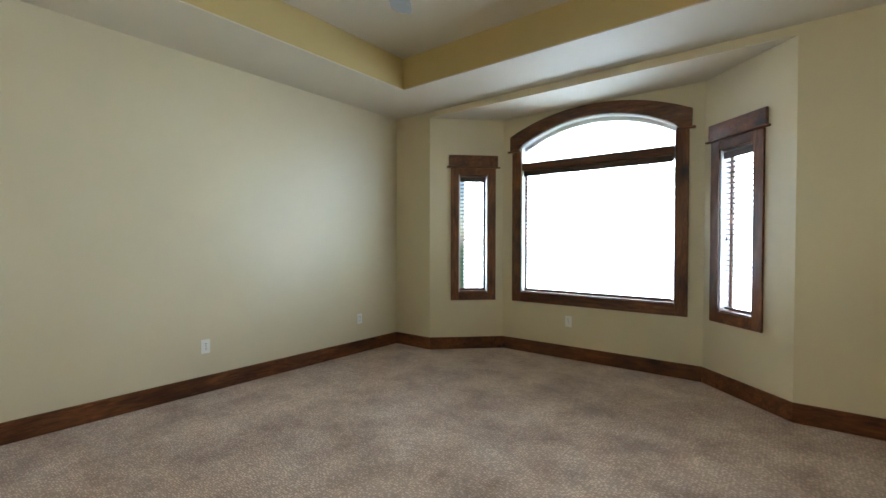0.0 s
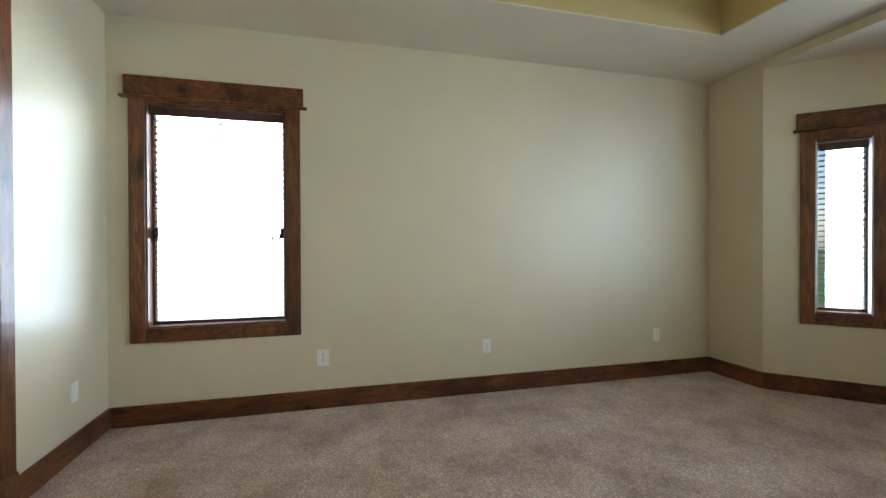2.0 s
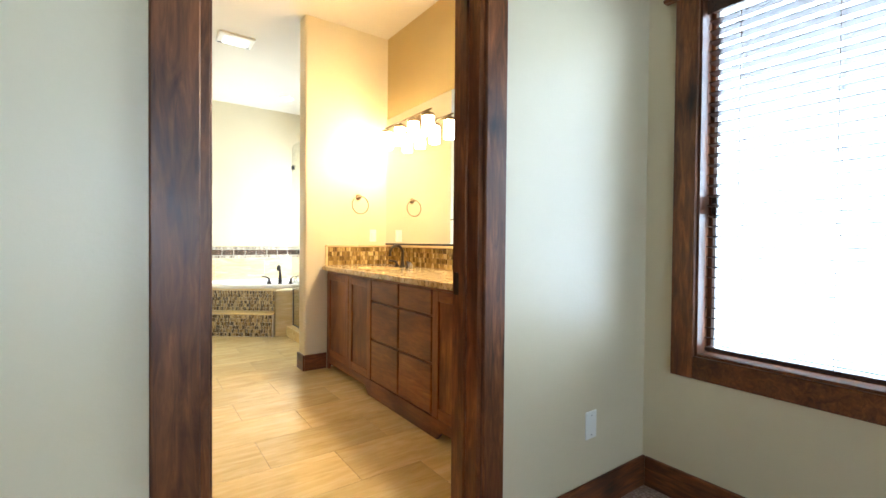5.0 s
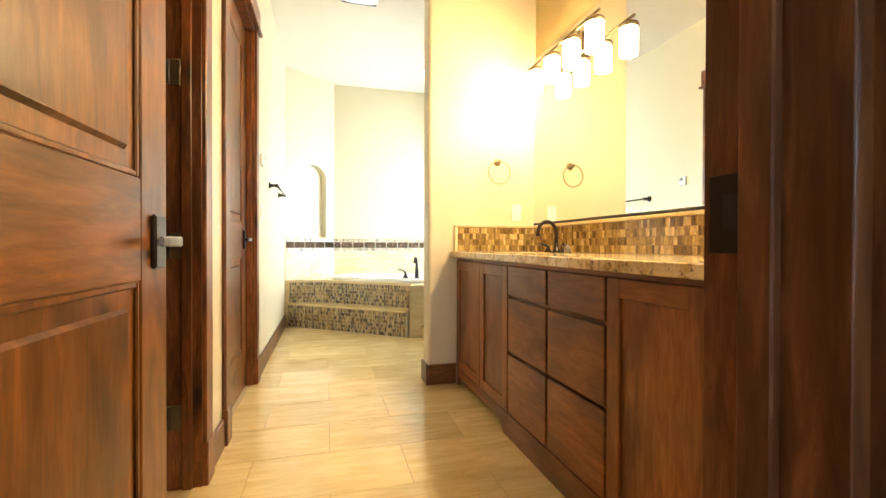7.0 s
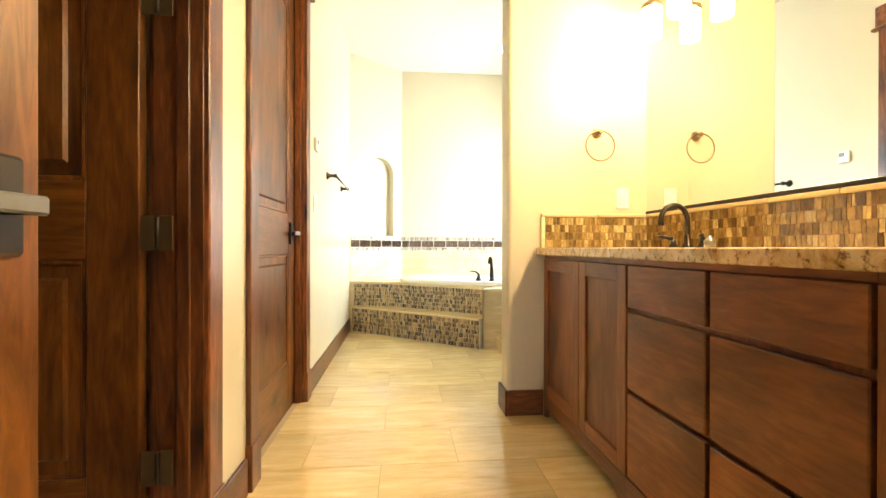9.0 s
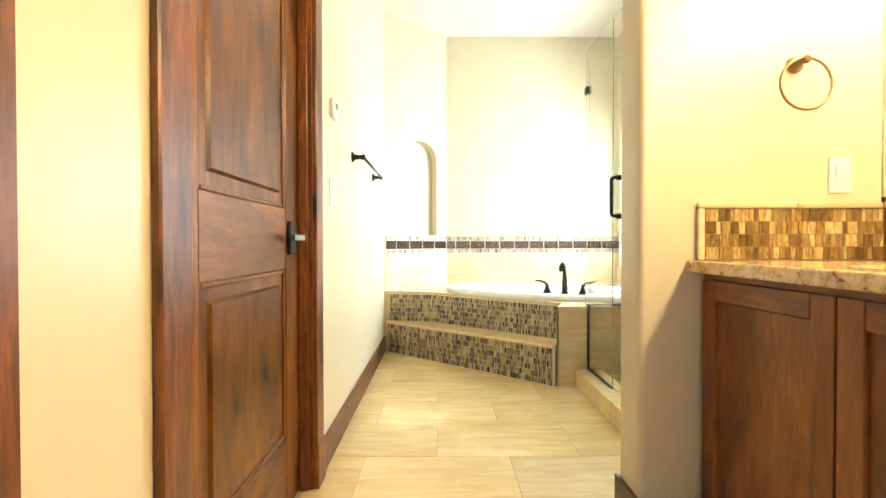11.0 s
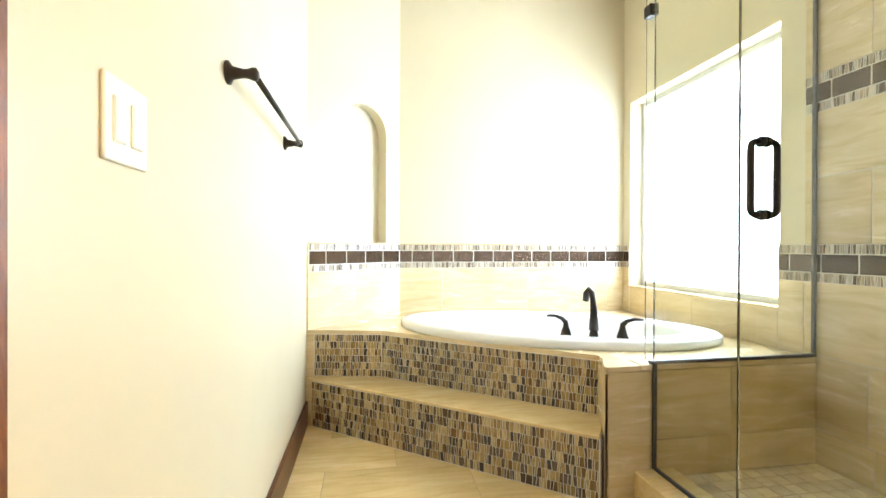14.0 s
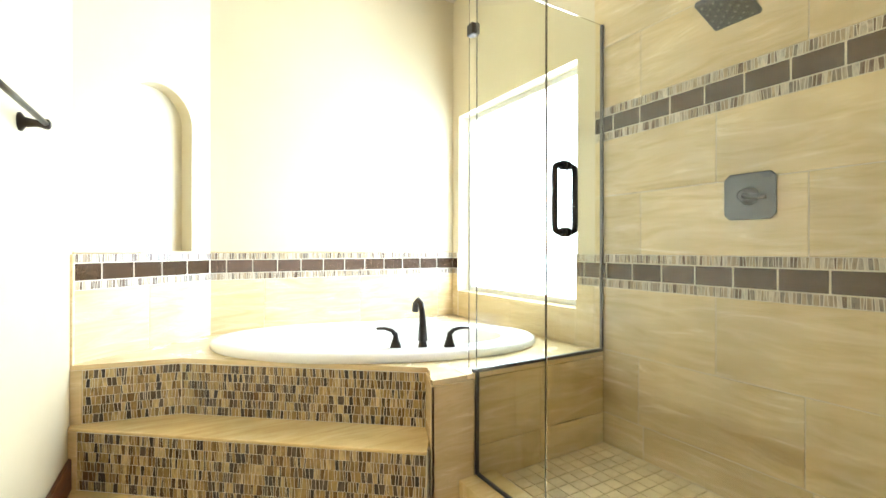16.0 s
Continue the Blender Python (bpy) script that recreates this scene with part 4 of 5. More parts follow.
# vanity lights
def vanity_light(yc):
    t = root("vanity_light", (VW + 0.01, yc, 2.200), "bronze four-lamp vanity light with lit opal shades", "wall light", "vanity lights")
    part("wall_plate", box(VW + 0.01, yc - 0.06, 2.130, VW + 0.03, yc + 0.06, 2.250, 0.004), BRASSY, t)
    part("stem", tube([(VW + 0.03, yc, 2.195), (VW + 0.115, yc, 2.195)], 0.009, 10), BRASSY, t)
    part("crossbar", tube([(VW + 0.115, yc - 0.38, 2.195), (VW + 0.115, yc + 0.38, 2.195)], 0.008, 10), BRASSY, t)
    for k in range(4):
        y = yc + (k - 1.5) * 0.225
        c = Matrix.Translation((VW + 0.115, y, 0))
        cap = part("socket_cap", lathe([(0.012, 2.190), (0.014, 2.170), (0.05, 2.165), (0.054, 2.155), (0.054, 2.142), (0.05, 2.140)], 20, c), BRASSY, t)
        part("shade", lathe([(0.046, 2.140), (0.0475, 2.130), (0.0475, 2.005), (0.045, 1.997), (0.02, 1.995)], 24, c), SHADE, cap, "lit opal glass shade")


vanity_light(-2.86)
vanity_light(-1.6)


def towel_ring(x, y, z):
    t = root("towel_ring", (x, y, z), "bronze towel ring on the plaster wall", "towel ring")
    part("rosette", lathe([(0.028, 0), (0.028, 0.006), (0.014, 0.018), (0.011, 0.04), (0.015, 0.048), (0.010, 0.056)], 18, pose(x, y, z, -90, 0, 0)), BRASSY, t)
    ring = [(x + 0.082 * math.sin(2 * math.pi * k / 36), y + 0.048, z - 0.078 + 0.082 * math.cos(2 * math.pi * k / 36)) for k in range(37)]
    part("ring", tube(ring, 0.0045, 8, ends=False), BRASSY, t)


towel_ring(-3.785, RY, 1.56)


def plate(at, m_turn, w, h, label, category, inserts, mat=WHITE):
    """A wall plate that faces -y before it is turned."""
    m = Matrix.Translation(at) @ Matrix.Rotation(radians(m_turn), 4, "Z")
    t = root("wall_plate", at, label, category)
    part("cover", placed(box(-w / 2, -0.006, -h / 2, w / 2, 0, h / 2, 0.002), m), mat, t)
    for kind, x, z, pw, ph in inserts:
        if kind == "socket":
            s = part("socket", placed(box(x - pw / 2, -0.0085, z - ph / 2, x + pw / 2, -0.004, z + ph / 2, 0.002), m), mat, t)
            for dx in (-0.006, 0.006):
                part("slot", placed(box(x + dx - 0.0012, -0.0092, z - 0.002, x + dx + 0.0012, -0.0082, z + 0.008), m), SLOT, s)
            part("ground_hole", placed(box(x - 0.002, -0.0092, z - 0.011, x + 0.002, -0.0082, z - 0.007), m), SLOT, s)
        elif kind == "paddle":
            s = part("paddle", placed(box(x - pw / 2, -0.010, z - ph / 2, x + pw / 2, -0.004, z + ph / 2, 0.0025), m), mat, t)
        elif kind == "screw":
            part("screw", placed(lathe([(0.003, 0), (0.003, 0.0015)], 8, pose(x, -0.0058, z, 90, 0, 0)), m), STEEL, t)
    return t


DUPLEX = [("socket", 0, 0.02, 0.034, 0.028), ("socket", 0, -0.02, 0.034, 0.028), ("screw", 0, 0, 0, 0)]
for y, h in ((0.648, 0.38), (1.956, 0.385), (3.63, 0.385)):
    plate((WX, y, h), 90, 0.072 if y > 1 else 0.085, 0.116 if y > 1 else 0.125, "white duplex outlet low on the bedroom wall", "outlet", DUPLEX)
plate((-3.625, DY, 0.378), 180, 0.072, 0.116, "white blank plate low on the bedroom wall", "wall plate", [("screw", 0, 0.04, 0, 0), ("screw", 0, -0.04, 0, 0)])
plate((-2.06, BY, 0.405), 0, 0.072, 0.116, "white duplex outlet under the bay window", "outlet", DUPLEX)
plate((EW, -4.06, 1.215), -90, 0.118, 0.122, "ivory double light switch on the bathroom wall", "light switch", [("paddle", -0.024, 0, 0.033, 0.066), ("paddle", 0.024, 0, 0.033, 0.066)], IVORY)
plate((-3.935, RY, 1.20), 180, 0.072, 0.116, "white outlet over the vanity backsplash", "outlet", [("paddle", 0, 0, 0.034, 0.068)])

thermostat = root("thermostat", (EW, -4.065, 1.63), "white wall thermostat with a grey display", "thermostat")
part("case", box(EW - 0.019, -4.065 - 0.042, 1.566, EW, -4.065 + 0.042, 1.656, 0.005), WHITE, thermostat)
part("display", box(EW - 0.0205, -4.065 - 0.034, 1.615, EW - 0.0185, -4.065 + 0.01, 1.645, 0.001), LCD, thermostat)
part("button", box(EW - 0.0205, -4.065 - 0.02, 1.575, EW - 0.0185, -4.065 + 0.02, 1.595, 0.001), IVORY, thermostat)

# towel bar
TB = root("towel_bar", (EW, -4.925, 1.482), "oiled bronze towel bar on the bathroom wall", "towel bar")
for y in (-4.54, -5.31):
    part("post", lathe([(0.03, 0), (0.03, 0.006), (0.017, 0.014), (0.012, 0.04), (0.013, 0.052), (0.017, 0.062), (0.017, 0.072), (0.008, 0.078)], 20, pose(EW, y, 1.482, 0, -90, 0)), BRONZE, TB)
part("bar", tube([(EW - 0.066, -4.54, 1.482), (EW - 0.066, -5.31, 1.482)], 0.0085, 14), BRONZE, TB)

# ceiling fittings
can = root("recessed_light", (-3.80, -5.80, BATHZ), "lit recessed ceiling light with a white trim", "ceiling light")
part("trim_ring", lathe([(0.095, 0), (0.095, -0.006), (0.075, -0.008), (0.07, 0.0)], 28, Matrix.Translation((-3.80, -5.80, BATHZ))), WHITE, can)
part("lens", lathe([(0.07, -0.003), (0.07, -0.004)], 28, Matrix.Translation((-3.80, -5.80, BATHZ))), CANLENS, can)
vent = root("exhaust_fan", (-2.88, -4.30, BATHZ), "white square exhaust fan with a light in the ceiling", "exhaust fan")
part("grille", box(-3.04, -4.43, BATHZ - 0.022, -2.72, -4.17, BATHZ, 0.008), WHITE, vent)
part("lens", box(-2.99, -4.38, BATHZ - 0.034, -2.77, -4.22, BATHZ - 0.02, 0.006), HEATLENS, vent)
for k in range(5):
    part("slot", box(-3.03 + 0.004, -4.41 + k * 0.005, BATHZ - 0.0235, -2.73, -4.41 + k * 0.005 + 0.0025, BATHZ - 0.0215), SLOT, vent)

# ---- ceiling fan over the bedroom ----
def ceiling_fan():
    x, y = -1.79, 1.80
    t = root("ceiling_fan", (x, y, TRAYZ), "grey bladed ceiling fan hung from the tray", "ceiling fan")
    part("canopy", lathe([(0.03, -0.06), (0.06, -0.05), (0.075, -0.0)], 24, Matrix.Translation((x, y, TRAYZ))), BRONZE, t)
    part("downrod", tube([(x, y, TRAYZ - 0.22), (x, y, TRAYZ - 0.04)], 0.013, 12), BRONZE, t)
    part("motor", lathe([(0.03, -0.38), (0.10, -0.365), (0.13, -0.33), (0.13, -0.27), (0.09, -0.23), (0.03, -0.21)], 28, Matrix.Translation((x, y, TRAYZ))), BRONZE, t)
    for k in range(5):
        m = pose(x, y, TRAYZ - 0.34, 0, 0, 124 + 72 * k) @ pose(0, 0, 0, 11, 0, 0)
        bm = prism([(0.17, -0.055), (0.68, -0.07), (0.72, -0.04), (0.72, 0.04), (0.68, 0.07), (0.17, 0.055)], -0.004, 0.004, 0.0015)
        bl = part("blade", placed(bm, m), FANBLADE, t)
        part("blade_iron", placed(box(0.09, -0.018, -0.010, 0.22, 0.018, -0.004, 0.002), m), BRONZE, bl)


ceiling_fan()

# ---- tub, deck and steps ----
D0, D1, D2P, D3P = (EW, -6.005), (-2.56, -5.915), (-3.515, -5.17), (-3.44, -5.005)
L0, L1 = (EW, -5.975), (-3.405, -4.965)
TUBC, TUBA, TUBB, TUBT = (-3.52, -5.775), 0.905, 0.475, radians(153.6)
deck = root("tub_deck", (-3.3, -5.6, 0), "travertine tub deck with a mosaic front and step", "tub deck")
deck_bm = slab([D0, D1, D2P, (-3.5, -5.13), (-3.6, LY - 0.002), (SX, LY - 0.002), (SX, TY + 0.012), (-2.70, TY + 0.012), (EW, -6.06)][::-1], [ellipse(*TUBC, TUBA * 0.93, TUBB * 0.9, 40, TUBT)], DECK - 0.022, DECK)
part("deck_top", deck_bm, WALLTILE, deck)


def face_core(p0, p1, z0, z1, back=0.03, m=GROUT):
    mm = along(p0, p1)
    return placed(box(0, -0.0045, z0, math.dist(p0, p1), back, z1), mm)


# cores behind the mosaic: the room lies to the left of these ways, so turn them round
part("riser_core", face_core(L0, L1, 0, 0.262), GROUT, deck, "grout bed of the lower riser")
part("riser_core", face_core(D0, D1, 0.275, DECK - 0.022), GROUT, deck, "grout bed of the upper riser")
part("riser_core", face_core(D1, D2P, 0.275, DECK - 0.022), GROUT, deck, "grout bed of the upper riser")
part("step_core", prism([(EW, -6.02), (-2.56, -5.95), (-3.50, -5.20), (-3.45, -5.02)][::1], 0, 0.25), GROUT, deck)
nose = 0.012
ux, uy = (L1[1] - L0[1]), -(L1[0] - L0[0])
ul = math.hypot(ux, uy)
nx, ny = nose * ux / ul, nose * uy / ul
part("tread", prism([(L0[0], L0[1] + ny), D0, D1, D2P, (-3.46, -5.05), (L1[0] + nx, L1[1] + ny)], 0.262, 0.277, 0.003), FLOORTILE, deck, "travertine step tread")
part("edge_strip", placed(box(0.002, -0.007, 0, 0.05, 0, 0.262, 0.002), along(L0, L1)), WALLTILE, deck, "travertine edge strip")
part("edge_strip", placed(box(0.002, -0.007, 0.277, 0.048, 0, DECK - 0.023, 0.002), along(D0, D1)), WALLTILE, deck, "travertine edge strip")


def tub():
    t = root("bathtub", (*TUBC, DECK), "oval white acrylic drop-in bathtub", "bathtub")
    bm = bmesh.new()
    n = 64
    rings = []
    for fa, fb, z in ((0.985, 0.97, DECK - 0.003), (1.0, 1.0, DECK + 0.008), (1.0, 1.0, DECK + 0.034), (0.985, 0.975, DECK + 0.046), (0.95, 0.92, DECK + 0.048), (0.80, 0.70, DECK + 0.044), (0.785, 0.68, DECK + 0.036), (0.76, 0.65, DECK - 0.06), (0.70, 0.59, DECK - 0.28), (0.62, 0.5, DECK - 0.37), (0.3, 0.25, DECK - 0.39)):
        rings.append([bm.verts.new((x, y, z)) for x, y in ellipse(*TUBC, TUBA * fa, TUBB * fb, n, TUBT)])
    for q, r in zip(rings, rings[1:]):
        for k in range(n):
            f = bm.faces.new((q[k], q[(k + 1) % n], r[(k + 1) % n], r[k]))
            f.smooth = True
    bm.faces.new(rings[-1])
    bmesh.ops.recalc_face_normals(bm, faces=bm.faces[:])
    part("shell", bm, ACRYLIC, t)
    part("overflow", lathe([(0.035, 0), (0.035, 0.006), (0.02, 0.01)], 18, Matrix.Translation((TUBC[0] - 0.42, TUBC[1] + 0.25, DECK - 0.1)) @ pose(0, 0, 0, 0, 70, -30)), BRONZE, t)


tub()


def tub_filler():
    z = DECK + 0.046
    cx, cy = -3.60, -5.375
    d = Vector((math.cos(TUBT), math.sin(TUBT), 0))
    inward = Vector((-math.sin(TUBT), math.cos(TUBT), 0))
    if inward.y > 0:
        inward = -inward
    c = Vector((cx, cy, z))
    hook = (inward * 0.75 + Vector((0.89, -0.45, 0)) * 0.6).normalized()
    t = root("tub_faucet", c, "dark bronze deck-mounted tub faucet with two levers", "faucet")
    part("base", lathe([(0.032, 0), (0.031, 0.005), (0.022, 0.03), (0.016, 0.06)], 4, Matrix.Translation(c) @ Matrix.Rotation(TUBT + radians(45), 4, "Z")), BRONZE, t)
    pts = [c + Vector((0, 0, 0.03)), c + Vector((0, 0, 0.12)), c + hook * 0.006 + Vector((0, 0, 0.18)), c + hook * 0.014 + Vector((0, 0, 0.215)), c + hook * 0.034 + Vector((0, 0, 0.228)), c + hook * 0.054 + Vector((0, 0, 0.21)), c + hook * 0.062 + Vector((0, 0, 0.17))]
    part("spout", tube(pts, 0.014, 12, radii=[0.025, 0.018, 0.014, 0.015, 0.017, 0.018, 0.017]), BRONZE, t)
    for sg in (-1, 1):
        e = c + d * sg * 0.135
        b = part("handle_base", lathe([(0.038, 0), (0.036, 0.006), (0.022, 0.035), (0.015, 0.062), (0.012, 0.072)], 4, Matrix.Translation(e) @ Matrix.Rotation(TUBT + radians(45), 4, "Z")), BRONZE, t)
        part("lever", tube([e + Vector((0, 0, 0.06)), e + d * sg * 0.02 + Vector((0, 0, 0.082)), e + d * sg * 0.055 + Vector((0, 0, 0.093)), e + d * sg * 0.095 + Vector((0, 0, 0.092))], 0.009, 10, radii=[0.013, 0.010, 0.008, 0.006]), BRONZE, b)


tub_filler()

# ---- shower ----
ledge = root("shower_ledge", (-4.0, LY, 0), "low travertine wall between tub and shower", "low wall")
part("core", prism([(-3.445, LY - 0.02), (-3.53, LY - 0.16), (-3.6, LY - 0.08), (SX + 0.012, LY - 0.08), (SX + 0.012, LY + 0.0), (-3.445, LY + 0.0)], 0, DECK - 0.022), GROUT, ledge)
part("end_cap", prism([D3P, (-3.53, -5.175), (-3.56, -5.19), (-3.60, -5.0), (-3.60, LY + 0.006), (-3.44, LY + 0.006)], DECK - 0.022, DECK + 0.001, 0.002), WALLTILE, ledge, "travertine cap")
part("cap", box(SX + 0.012, LY - 0.09, DECK - 0.018, -3.60, LY + 0.012, DECK + 0.004, 0.003), WALLTILE, ledge, "travertine cap")
part("end_tile", box(GX + 0.012, LY + 0.001, 0.0, -3.43, LY + 0.012, DECK - 0.022, 0.002), WALLTILE, ledge)
part("side_tile", prism([(-3.43, LY + 0.012), (-3.505, -5.165), (-3.517, -5.16), (-3.442, LY + 0.012)], 0.0, DECK - 0.022), WALLTILE, ledge)
CURB0, CURB1, CURBZ = -3.745, -3.56, 0.118
curb = root("shower_curb", (-3.65, -4.2, 0), "travertine shower curb", "curb")
for k, (a, b) in enumerate(((LY + 0.012, -4.40), (-4.396, -3.79), (-3.786, RYB - 0.001))):
    part("curb_tile", box(CURB0, a, 0, CURB1, b, CURBZ, 0.003), FLOORTILE, curb)
shower_floor = solid("shower_floor", box(SX, LY, -0.003, CURB0, RYB, 0.074), SANDGROUT, "small square cream stone shower floor", "shower floor", kind="structure")

GT = 2.3
screen = root("shower_enclosure", (GX, -4.2, CURBZ), "frameless clear glass shower screen and door", "shower screen")
part("side_panel", box(SX + 0.02, LY - 0.005, DECK + 0.008, GX - 0.012, LY + 0.005, GT - 0.05), SCREEN, screen).visible_shadow = False
fixed = bmesh.new()
prof = [(LY - 0.045, DECK + 0.008), (LY + 0.018, DECK + 0.008), (LY + 0.018, CURBZ + 0.005), (-4.556, CURBZ + 0.005), (-4.556, GT), (LY - 0.045, GT)]
f0 = [fixed.verts.new((GX - 0.005, y, z)) for y, z in prof]
f1 = [fixed.verts.new((GX + 0.005, y, z)) for y, z in prof]
fixed.faces.new(f0)
fixed.faces.new(f1[::-1])
for i in range(6):
    fixed.faces.new((f0[i], f0[(i + 1) % 6], f1[(i + 1) % 6], f1[i]))
bmesh.ops.recalc_face_normals(fixed, faces=fixed.faces[:])
part("fixed_panel", fixed, SCREEN, screen).visible_shadow = False
gdoor = part("glass_door", box(GX - 0.005, -4.551, CURBZ + 0.012, GX + 0.005, RYB - 0.007, GT), SCREEN, screen)
gdoor.visible_shadow = False
for sg in (-1, 1):
    hx = GX + sg * 0.048
    hy, z0, z1 = -4.467, 1.135, 1.354
    pts = [(GX + sg * 0.005, hy, z0), (hx - sg * 0.014, hy, z0), (hx - sg * 0.004, hy, z0 + 0.005), (hx, hy, z0 + 0.018), (hx, hy, z1 - 0.018), (hx - sg * 0.004, hy, z1 - 0.005), (hx - sg * 0.014, hy, z1), (GX + sg * 0.005, hy, z1)]
    hh = part("pull_handle", tube(pts, 0.010, 12), BRONZE, gdoor, "dark bronze D-shaped pull")
    for z in (z0, z1):
        part("collar", lathe([(0.016, 0), (0.016, 0.012)], 14, pose(GX + sg * 0.005, hy, z, 0, sg * 90, 0)), BRONZE, hh)
for z in (0.45, 1.95):
    part("door_hinge", box(GX - 0.014, RYB - 0.06, z - 0.045, GX + 0.014, RYB - 0.001, z + 0.045, 0.003), BRONZE, gdoor, "dark bronze glass hinge")
part("glass_clip", box(GX - 0.03, LY - 0.05, 2.01, GX + 0.014, LY - 0.005, 2.06, 0.003), BRONZE, screen, "small bronze glass clamp")
part("bottom_channel", box(SX + 0.012, LY - 0.011, DECK + 0.0045, GX + 0.012, LY + 0.011, DECK + 0.02, 0.002), GUNMETAL, screen, "dark metal channel")
part("wall_channel", box(SX + 0.0125, LY - 0.011, DECK + 0.02, SX + 0.026, LY + 0.011, GT - 0.05, 0.002), GUNMETAL, screen, "dark metal channel")
part("drop_channel", box(GX - 0.010, LY + 0.0125, CURBZ + 0.002, GX + 0.010, LY + 0.027, DECK + 0.02, 0.002), GUNMETAL, screen, "dark metal channel")
part("curb_channel", box(GX - 0.010, LY + 0.027, CURBZ + 0.001, GX + 0.010, -4.556, CURBZ + 0.014, 0.002), GUNMETAL, screen, "dark metal channel")

# valve and head
VX, VY, VZ = SX + 0.012, -4.29, 1.285
valve = root("shower_valve", (VX, VY, VZ), "square dark bronze shower valve trim", "shower valve")
c8 = 0.02
vp = [(-0.09, -0.09 + c8), (-0.09 + c8, -0.09), (0.09 - c8, -0.09), (0.09, -0.09 + c8), (0.09, 0.09 - c8), (0.09 - c8, 0.09), (-0.09 + c8, 0.09), (-0.09, 0.09 - c8)]
part("escutcheon", placed(prism(vp, 0, 0.010, 0.002), Matrix.Translation((VX, VY, VZ)) @ Matrix.Rotation(radians(90), 4, "Y")), GUNMETAL, valve)
part("hub", lathe([(0.035, 0.01), (0.032, 0.02), (0.024, 0.05), (0.018, 0.055)], 20, pose(VX, VY, VZ, 0, 90, 0)), GUNMETAL, valve)
part("lever", tube([(VX + 0.05, VY, VZ), (VX + 0.056, VY + 0.03, VZ - 0.008), (VX + 0.056, VY + 0.075, VZ - 0.012)], 0.009, 10, radii=[0.012, 0.010, 0.008]), GUNMETAL, valve)
shead = root("wall_shower", (VX, VY, 2.05), "square dark bronze shower head on a wall arm", "shower head")
part("flange", lathe([(0.03, 0), (0.03, 0.006), (0.015, 0.014)], 18, pose(VX, VY, 2.06, 0, 90, 0)), GUNMETAL, shead)
part("arm", tube([(VX, VY, 2.06), (VX + 0.10, VY, 2.065), (VX + 0.17, VY + 0.01, 2.045), (VX + 0.205, VY + 0.03, 1.985)], 0.011, 10), GUNMETAL, shead)
hm = pose(VX + 0.225, VY + 0.03, 1.935, 0, -20, 0)
hb = part("head", placed(box(-0.078, -0.078, -0.012, 0.078, 0.078, 0.012, 0.006), hm), GUNMETAL, shead)
part("neck", placed(lathe([(0.028, 0.012), (0.018, 0.035), (0.014, 0.05)], 16), hm), GUNMETAL, shead)
for i in range(7):
    for j in range(7):
        if (i + j) % 2 == 0:
            part("nozzle", placed(lathe([(0.004, -0.015), (0.004, -0.0115)], 6), hm @ Matrix.Translation(((i - 3) * 0.019, (j - 3) * 0.019, 0))), STEEL, hb)


# ---- outdoors, faint behind the glare ----
solid("ground", box(-120, -120, -0.62, 120, 160, -0.5), GRASS, "green lawn round the house", "ground", kind="structure")


def tree(at, height, label):
    t = root("tree", at, label, "tree", "trees round the house")
    rng = random.Random(7)
    x, y, z = at
    part("trunk", tube([(x, y, z - 0.05), (x + 0.05, y, z + height * 0.4), (x, y + 0.08, z + height * 0.8)], 0.12, 10, radii=[0.16, 0.11, 0.04]), BARK, t)
    for k in range(5):
        a = k * 1.26
        h = height * (0.35 + 0.09 * k)
        part("limb", tube([(x + 0.03, y, z + h), (x + 0.6 * math.cos(a), y + 0.6 * math.sin(a), z + h + 0.4), (x + 1.1 * math.cos(a), y + 1.1 * math.sin(a), z + h + 0.6)], 0.04, 6, radii=[0.05, 0.03, 0.012]), BARK, t)
    bm = bmesh.new()
    for k in range(900):
        a, e, r = rng.uniform(0, 6.283), rng.uniform(-1, 1), rng.random() ** 0.4
        px = x + 1.7 * r * math.cos(a) * math.sqrt(1 - e * e)
        py = y + 1.7 * r * math.sin(a) * math.sqrt(1 - e * e)
        pz = z + height * 0.68 + height * 0.34 * r * e
        m = Matrix.Translation((px, py, pz)) @ Euler((rng.uniform(0, 6), rng.uniform(0, 6), rng.uniform(0, 6))).to_matrix().to_4x4()
        s = rng.uniform(0.07, 0.16)
        bm.faces.new([bm.verts.new(m @ Vector(p)) for p in ((-s, 0, 0), (0, -s * 0.6, 0.02), (s, 0, 0), (0, s * 0.6, 0.02))])
    part("crown", bm, LEAF, t)
    return t


first = tree((-2.6, 13.5, -0.5), 4.6, "leafy deciduous tree on the lawn")
for p, k in (((0.8, 15.5, -0.5), 60), ((2.6, 12.0, -0.5), 130), ((-6.5, 15.0, -0.5), 200)):
    copy_thing(first, pose(*p, 0, 0, k))


# ---- tiles and mosaics ----
MESHES = {}


def tile_mesh(w, t, h, mat, bevel=0.0015):
    key = (round(w, 3), round(t, 4), round(h, 3), mat.name)
    if key not in MESHES:
        MESHES[key] = mesh_of(box(-w / 2, -t / 2, -h / 2, w / 2, t / 2, h / 2, min(bevel, t / 3)), "tile", mat)
    return MESHES[key]


